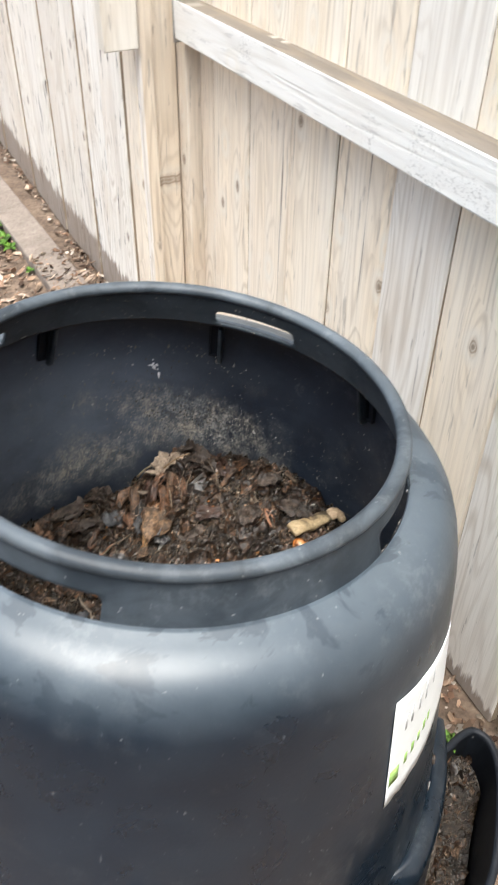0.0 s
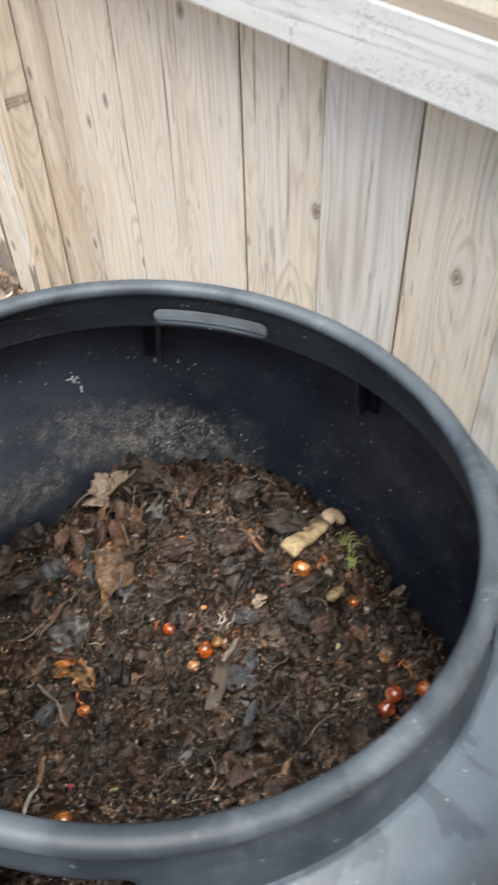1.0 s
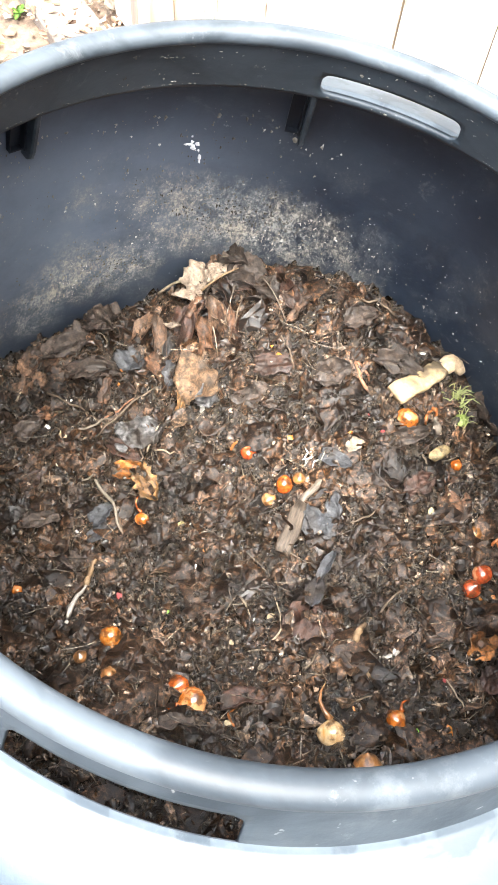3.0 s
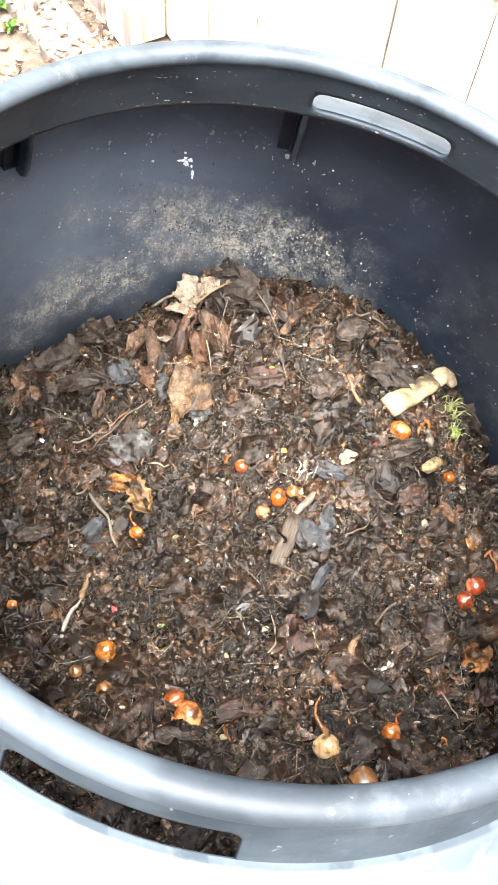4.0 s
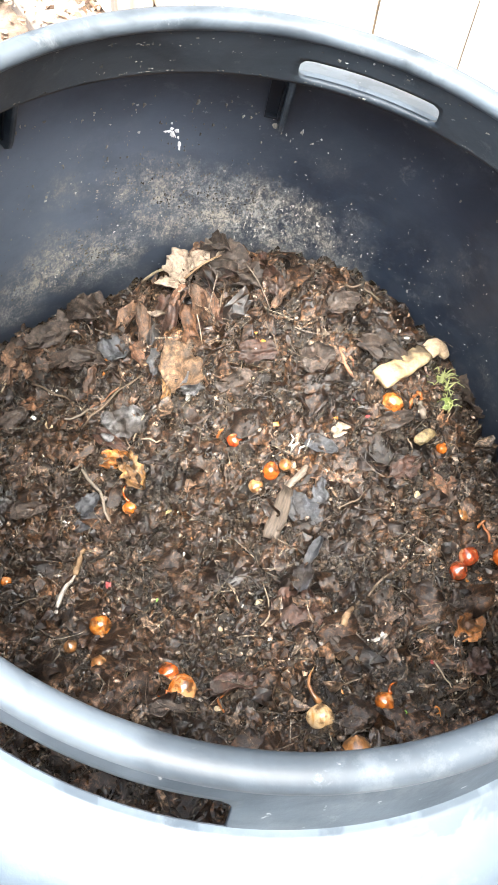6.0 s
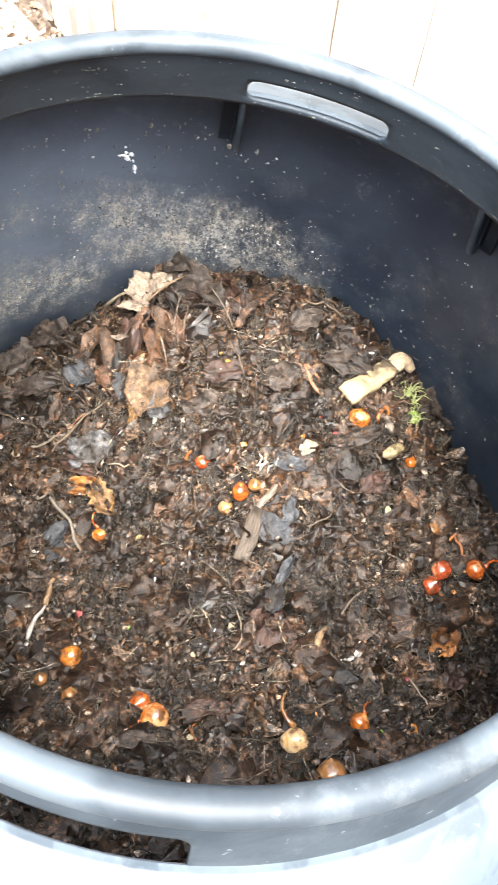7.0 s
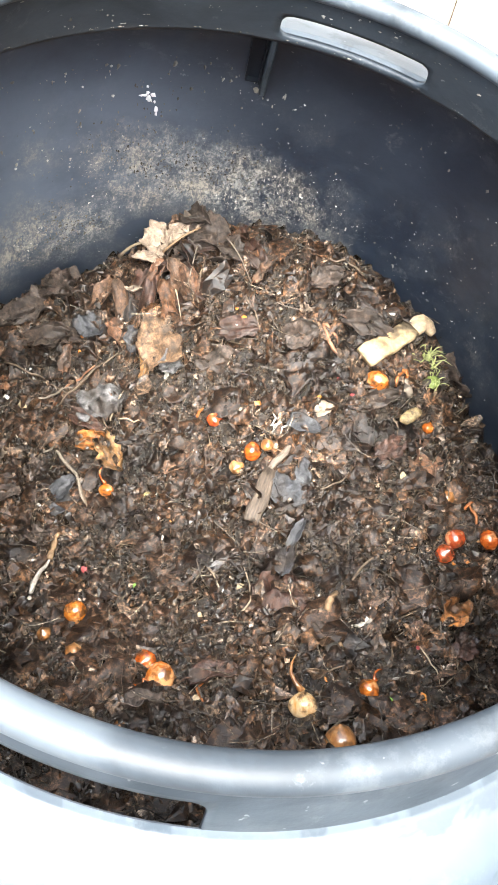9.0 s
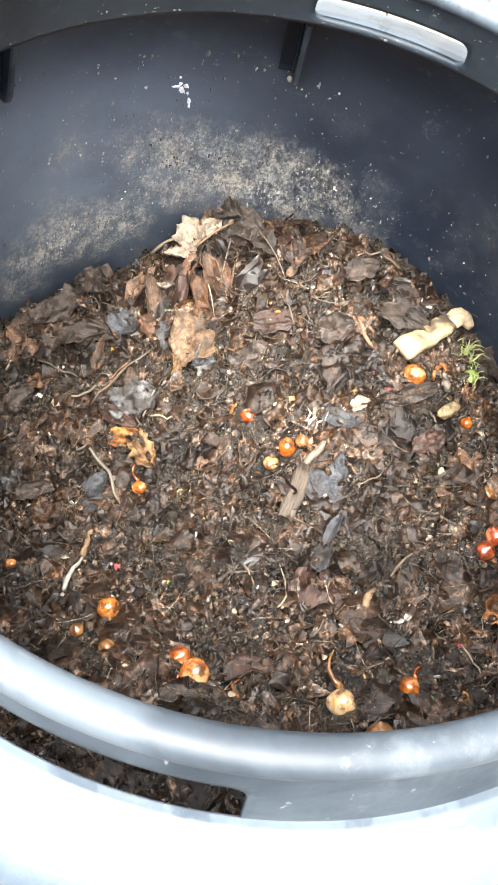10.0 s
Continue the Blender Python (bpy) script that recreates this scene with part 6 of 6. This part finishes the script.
def rod(points, widths, heights, n=12):
    """A thick uneven strip with an oval section."""
    bm = bmesh.new()
    rings = []
    for i, p in enumerate(points):
        d = (points[min(i + 1, len(points) - 1)] - points[max(i - 1, 0)]).normalized()
        side = Vector((-d.y, d.x, 0)).normalized()
        ring = []
        for k in range(n):
            a = 2 * math.pi * k / n
            c, s = math.cos(a), math.sin(a)
            c, s = math.copysign(abs(c) ** 0.6, c), math.copysign(abs(s) ** 0.6, s)
            q = p + side * (c * widths[i]) + Vector((0, 0, s * heights[i]))
            ring.append(bm.verts.new(q + Vector((0, 0, 0.0015 * noise.noise(q * 180)))))
        rings.append(ring)
    for a, b in zip(rings, rings[1:]):
        for k in range(n):
            bm.faces.new((a[k], a[(k + 1) % n], b[(k + 1) % n], b[k]))
    bm.faces.new(list(reversed(rings[0])))
    bm.faces.new(rings[-1])
    bmesh.ops.recalc_face_normals(bm, faces=bm.faces)
    return bm


crust = tagged(new("bread_crust"), "pale yellow crust with a browned end lying on the compost", "bread crust")
A, B = Vector((0.206, 0.170)), Vector((0.270, 0.205))
pts = [Vector((*(A + (B - A) * t), 0.001 * math.sin(t * 9))) for t in [i / 9 for i in range(10)]]
z = 0.5 * (heap(A.x, A.y) + heap(B.x, B.y)) + 0.004
part("crumb", rod([p - Vector((A.x, A.y, 0)) for p in pts], [0.0125, 0.0135, 0.0125, 0.0115, 0.0128, 0.0130, 0.0112, 0.0122, 0.0118, 0.0100], [0.005, 0.007, 0.0065, 0.007, 0.0075, 0.0065, 0.007, 0.0065, 0.006, 0.005]), CRUST, crust)
ends = [Vector((0.062, 0.033, 0.001)), Vector((0.070, 0.038, 0.003)), Vector((0.078, 0.041, 0.001)), Vector((0.085, 0.038, -0.003)), Vector((0.089, 0.031, -0.006))]
part("crust_end", rod(ends, [0.009, 0.0105, 0.010, 0.008, 0.004], [0.005, 0.006, 0.006, 0.005, 0.003]), CRUST_END, crust, "browned curled end")
crust.matrix_world = BIN @ Matrix.Translation((A.x, A.y, z))

peel = part("potato_piece", rod([Vector((t, 0.003 * math.sin(t * 200), 0.001)) for t in (-0.013, -0.008, 0, 0.007, 0.012)], [0.003, 0.0062, 0.0068, 0.0058, 0.003], [0.002, 0.0045, 0.005, 0.0045, 0.002]), leaf_skin("yellow_potato_skin", (0.12, 0.085, 0.038), (0.30, 0.22, 0.105), 0.5))
seated(peel, 0.248, 0.106, 0.006, 5)
tagged(peel, "small yellowish potato piece half sunk in compost", "potato")

def split_wood(name, dark, lite):
    """Splintery wood with streaks along its length."""
    m, nt, b = material(name)
    n = fbm(nt, coords(nt, (0.12, 1, 1)), 420.0, 5, 0.7)
    nt.links.new(ramp(nt, n, [(0.36, dark), (0.64, lite)]), b.inputs["Base Color"])
    b.inputs["Roughness"].default_value = 0.6
    bump(nt, b, n, 0.8, 0.002)
    return m


chip = part("wood_chip", rod([Vector((-0.031 + 0.062 * i / 5, 0.0012 * math.sin(i * 2.1), 0)) for i in range(6)], [0.0080, 0.0088, 0.0090, 0.0086, 0.0080, 0.0066], [0.0025, 0.003, 0.003, 0.003, 0.0028, 0.002]), split_wood("grey_brown_wood_chip", (0.030, 0.021, 0.015), (0.125, 0.094, 0.068)))
seated(chip, 0.084, 0.044, 0.014, 62)
tagged(chip, "flat grey-brown split wood chip on the compost", "wood chip")
stick = part("stick", tube([Vector((-0.019 + 0.038 * i / 4, 0.001 * math.sin(i * 1.7), 0.001 * i)) for i in range(5)], [0.0036, 0.0042, 0.004, 0.0044, 0.0036], 7), split_wood("bleached_stick", (0.05, 0.038, 0.028), (0.24, 0.195, 0.15)))
seated(stick, 0.112, 0.086, 0.013, 44)
tagged(stick, "short bleached stick beside the wood chip", "stick")

shred = tagged(new("root_shred"), "frayed whitish root shreds on the compost", "root shred")
SHRED = simple("whitish_root", (0.36, 0.335, 0.29), 0.55, 0.4, 120)
rg = random.Random(5)
for i in range(9):
    a = 0.45 + rg.gauss(0, 0.35) + (3.14 if i % 3 == 0 else 0.0)
    ln = rg.uniform(0.010, 0.020)
    o = Vector((rg.uniform(-0.010, 0.010), rg.uniform(-0.005, 0.005), 0.002))
    part("strand", tube([o, o + Vector((ln * 0.5 * math.cos(a), ln * 0.5 * math.sin(a), 0.0015)), o + Vector((ln * math.cos(a + 0.5), ln * math.sin(a + 0.5), -0.001))], [0.0009, 0.0011, 0.0005], 6), SHRED, shred)
seated(shred, 0.113, 0.118, 0.003)

MOSS = simple("green_moss", (0.17, 0.22, 0.05), 0.6, 0.4, 200)
SPROUT = simple("pale_green_blades", (0.42, 0.46, 0.20), 0.5, 0.3, 200)


def sprout(x, y, s, blades, words):
    """A tuft of thin arched blades on a mossy base."""
    ob = tagged(new("moss_tuft"), words, "moss tuft", "moss tufts")
    rg = random.Random(int(x * 1000) + int(y * 1000) * 7)
    bm = bmesh.new()
    for i in range(blades):
        a, ln = rg.uniform(0, 6.28), s * rg.uniform(0.5, 1.1)
        o = Vector((rg.gauss(0, s * 0.25), rg.gauss(0, s * 0.3), 0))
        tip = o + Vector((ln * math.cos(a), ln * math.sin(a), ln * rg.uniform(0.1, 0.5)))
        mid = (o + tip) / 2 + Vector((0, 0, ln * 0.35))
        side = Vector((-math.sin(a), math.cos(a), 0)) * s * 0.035
        q = [bm.verts.new(p) for p in (o - side, o + side, mid - side, mid + side, tip)]
        bm.faces.new((q[0], q[1], q[3], q[2]))
        bm.faces.new((q[2], q[3], q[4]))
    bmesh.ops.solidify(bm, geom=bm.faces[:] + bm.edges[:] + bm.verts[:], thickness=0.0004)
    part("tuft", bm, SPROUT, ob)
    bm = bmesh.new()
    bmesh.ops.create_icosphere(bm, subdivisions=3, radius=s * 0.5)
    for v in bm.verts:
        v.co *= 1 + 0.5 * noise.noise(v.co * 300)
        v.co.z *= 0.5
    part("cushion", bm, MOSS, ob)
    return seated(ob, x, y, 0.003)


sprout(0.287, 0.180, 0.024, 44, "green moss tuft with pale fine blades")
sprout(0.283, 0.146, 0.015, 16, "tiny pale green sprig on the compost")


# ---- ground by the fence: edging, litter, weeds ----
EDGE_BOARD = earth("damp_edging_timber", (0.14, 0.11, 0.09), (0.22, 0.18, 0.15), (0.31, 0.265, 0.225), 1.6, 0.85, 0.003)
edging = part("garden_edging", box(3.2, 0.125, 0.06, 0.006), EDGE_BOARD, smooth=False)
edging.matrix_world = LEFT @ Matrix.Translation((-0.30, -0.16, -0.035)) @ Matrix.Rotation(radians(-2.3), 4, 'Z')
tagged(edging, "flat grey-brown edging board along the fence foot", "garden edging")

MULCH = litter_material("bark_and_leaf_mulch", [(0.115, 0.0648, 0.0432), (0.245, 0.151, 0.101), (0.374, 0.266, 0.187), (0.158, 0.0972, 0.0648), (0.504, 0.403, 0.31), (0.259, 0.158, 0.101), (0.576, 0.518, 0.446)], 0.8, 0.2, False)


def scatter_ground(name, rng, count, spot, lo, hi, label, category, mat, height=0.0):
    verts, faces = [], []
    for k in range(count):
        x, y = spot(rng)
        size = lo + (hi - lo) * rng.random() ** 2
        m = Matrix.Translation((x, y, height + rng.uniform(-0.004, 0.006))) @ Euler((rng.gauss(0, 0.4), rng.gauss(0, 0.4), rng.uniform(0, 6.28))).to_matrix().to_4x4()
        n, base, long, curl = 5, len(verts), rng.uniform(1, 3.2), rng.uniform(-0.6, 0.6)
        pts = []
        for i in range(n):
            a = 2 * math.pi * i / n + rng.uniform(-0.2, 0.2)
            px, py = size * long * 0.6 * math.cos(a), size * 0.6 * math.sin(a)
            pts.append(Vector((px, py, curl * px * px / (size * 2.5) + rng.uniform(-0.1, 0.1) * size)))
        verts.extend(m @ p for p in pts)
        verts.extend(m @ (p - Vector((0, 0, 0.0012))) for p in pts)
        faces.append(tuple(base + i for i in range(n)))
        faces.append(tuple(base + n + i for i in reversed(range(n))))
        faces.extend((base + i, base + n + i, base + n + (i + 1) % n, base + (i + 1) % n) for i in range(n))
    me = bpy.data.meshes.new(name)
    me.from_pydata(verts, [], faces)
    me.materials.append(mat)
    return tagged(new(name, me), label, category, kind="stuff")


def bed_spot(rng):
    along, off = rng.uniform(-0.25, 2.4), -rng.uniform(0.17, 0.75) - 0.1 * rng.random()
    p = LEFT_AT + LEFT_DIR * along + LEFT_N * off
    return p.x, p.y


def foot_spot(rng):
    if rng.random() < 0.45:
        p = LEFT_AT + LEFT_DIR * rng.uniform(-0.2, 2.2) + LEFT_N * (-0.004 - 0.035 * rng.random() ** 1.5)
    else:
        p = FN * (FENCE_AT - 0.01 - 0.10 * rng.random() ** 1.4) + FD * rng.uniform(-0.5, 0.75)
    return p.x, p.y


rng = random.Random(31)
scatter_ground("bark_mulch", rng, 2600, bed_spot, 0.004, 0.020, "reddish-brown bark mulch and dry leaf scraps on the bed", "mulch", MULCH)


def edging_spot(rng):
    p = LEFT_AT + LEFT_DIR * rng.uniform(-0.25, 0.75) + LEFT_N * (-0.01 - 0.19 * rng.random())
    return p.x, p.y


scatter_ground("edging_litter", rng, 520, edging_spot, 0.003, 0.014, "pale dry leaf scraps lying over the edging board", "leaf litter", MULCH, 0.029)
scatter_ground("fence_foot_litter", rng, 700, foot_spot, 0.003, 0.016, "dry leaf scraps gathered along the fence foot", "leaf litter", MULCH)


def chute_height(a, r):
    """Compost in the opening, heaped up towards its narrow end."""
    f = max(0.0, min(1.0, (a + 21) / 11.0))
    return 0.292 + 0.085 * f * f * (3 - 2 * f) + 0.010 * noise.noise((a * 0.4, r * 50, 3))


def chute_spot(rng):
    a, r = rng.uniform(-45, -9.5), rng.uniform(0.425, 0.505)
    if a > -13:
        r = min(r, 0.485)
    return r * math.cos(radians(a)), r * math.sin(radians(a)), chute_height(a, r)


fill = lathe([(0.36, 0.300), (0.40, 0.300), (0.43, 0.300), (0.45, 0.300), (0.47, 0.300), (0.49, 0.300), (0.508, 0.300), (0.508, 0.10), (0.36, 0.10)], 40, -46, -9.5, closed=True)
for v in fill.verts:
    a, r = math.degrees(math.atan2(v.co.y, v.co.x)), math.hypot(v.co.x, v.co.y)
    if v.co.z > 0.2:
        v.co.z = chute_height(a, r)
    if a > -14 and r > 0.48:
        k = (0.48 + (r - 0.48) * max(0.0, (-9.5 - a) / 4.5)) / r
        v.co.x, v.co.y = v.co.x * k, v.co.y * k
ob = part("chute_compost", fill, HUMUS)
ob.matrix_world = BIN
tagged(ob, "dark finished compost lying in the harvest opening", "compost", kind="stuff")
qv, qf = [], []
add_flakes(rng, 420, 0.002, 0.010, qv, qf, 0.004, 0.9, chute_spot)
add_flakes(rng, 26, 0.010, 0.018, qv, qf, 0.004, 0.6, chute_spot)
joined("chute_litter", qv, qf, FLAKES, "brown leaf scraps lying in the harvest opening", "leaf litter")

WEED = simple("weed_green", (0.17, 0.34, 0.05), 0.5, 0.35, 60)


def weed(x, y, z, s, leaves, seed, words):
    """A low weed: arched stems with toothed leaves."""
    ob = tagged(new("weed"), words, "weed", "weeds")
    ob.location = (x, y, z)
    rg = random.Random(seed)
    for i in range(leaves):
        a, ln = rg.uniform(0, 6.28), s * rg.uniform(0.6, 1.1)
        bm = bmesh.new()
        rows = []
        for k in range(7):
            u = k / 6
            w = ln * 0.26 * math.sin(math.pi * min(1, u + 0.08)) * (1 + 0.25 * (k % 2))
            h = ln * (0.55 * u - 0.42 * u * u)
            rows.append([bm.verts.new((ln * u, -w, h + 0.12 * w)), bm.verts.new((ln * u, 0, h)), bm.verts.new((ln * u, w, h + 0.12 * w))])
        for p, q in zip(rows, rows[1:]):
            bm.faces.new((p[0], q[0], q[1], p[1]))
            bm.faces.new((p[1], q[1], q[2], p[2]))
        bmesh.ops.solidify(bm, geom=bm.faces[:] + bm.edges[:] + bm.verts[:], thickness=0.0005)
        lf = part("leaf", bm, WEED, ob)
        lf.rotation_euler = (0, 0, a)
    return ob


def at_left(along, off):
    return LEFT_AT + LEFT_DIR * along + LEFT_N * off


for along, off, s, n in ((0.98, -0.235, 0.075, 11), (1.10, -0.24, 0.07, 10), (0.90, -0.225, 0.05, 8), (1.02, -0.29, 0.06, 8), (0.70, -0.21, 0.035, 7), (0.34, -0.20, 0.045, 9), (0.24, -0.205, 0.03, 7), (0.16, -0.30, 0.035, 7), (0.42, -0.25, 0.04, 6), (1.35, -0.42, 0.08, 9), (0.40, -0.62, 0.06, 8), (0.18, -0.50, 0.05, 7), (0.62, -0.45, 0.045, 7)):
    p = at_left(along, off)
    weed(p.x, p.y, 0.0, s, n, int(along * 100), "small green weed growing through the mulch")
p = BIN @ Vector((0.447, -0.068, 0.398))
weed(p.x, p.y, p.z - 0.006, 0.024, 6, 77, "bright green seedling in the harvest opening")
for al, off in ((-0.34, -0.10), (-0.42, -0.16)):
    p = FN * (FENCE_AT + off) + FD * al
    weed(p.x, p.y, 0.0, 0.04, 6, int(al * -100), "small green weed at the fence foot")


# greenery beyond the fence, glimpsed through the open joint
def beyond_spot(rng):
    p = FN * (FENCE_AT + 0.035 + 0.16 * rng.random()) + FD * rng.uniform(-0.3, 0.62)
    return p.x, p.y


gv, gf = [], []
for k in range(5200):
    x, y = beyond_spot(rng)
    m = Matrix.Translation((x, y, rng.uniform(0.0, 1.5))) @ Euler((rng.uniform(0, 6), rng.uniform(0, 6), rng.uniform(0, 6))).to_matrix().to_4x4()
    s, b0 = rng.uniform(0.015, 0.035), len(gv)
    gv.extend(m @ Vector(p) for p in ((-s, 0, 0), (-0.3 * s, 0.4 * s, 0.08 * s), (s, 0, 0), (-0.3 * s, -0.4 * s, 0.08 * s)))
    gf.extend(((b0, b0 + 1, b0 + 2), (b0, b0 + 2, b0 + 3)))
me = bpy.data.meshes.new("ivy")
me.from_pydata(gv, [], gf)
me.materials.append(simple("pale_green_foliage", (0.46, 0.60, 0.14), 0.5, 0.3, 40))
tagged(new("ivy", me), "green foliage growing on the far side of the fence", "foliage", kind="stuff")
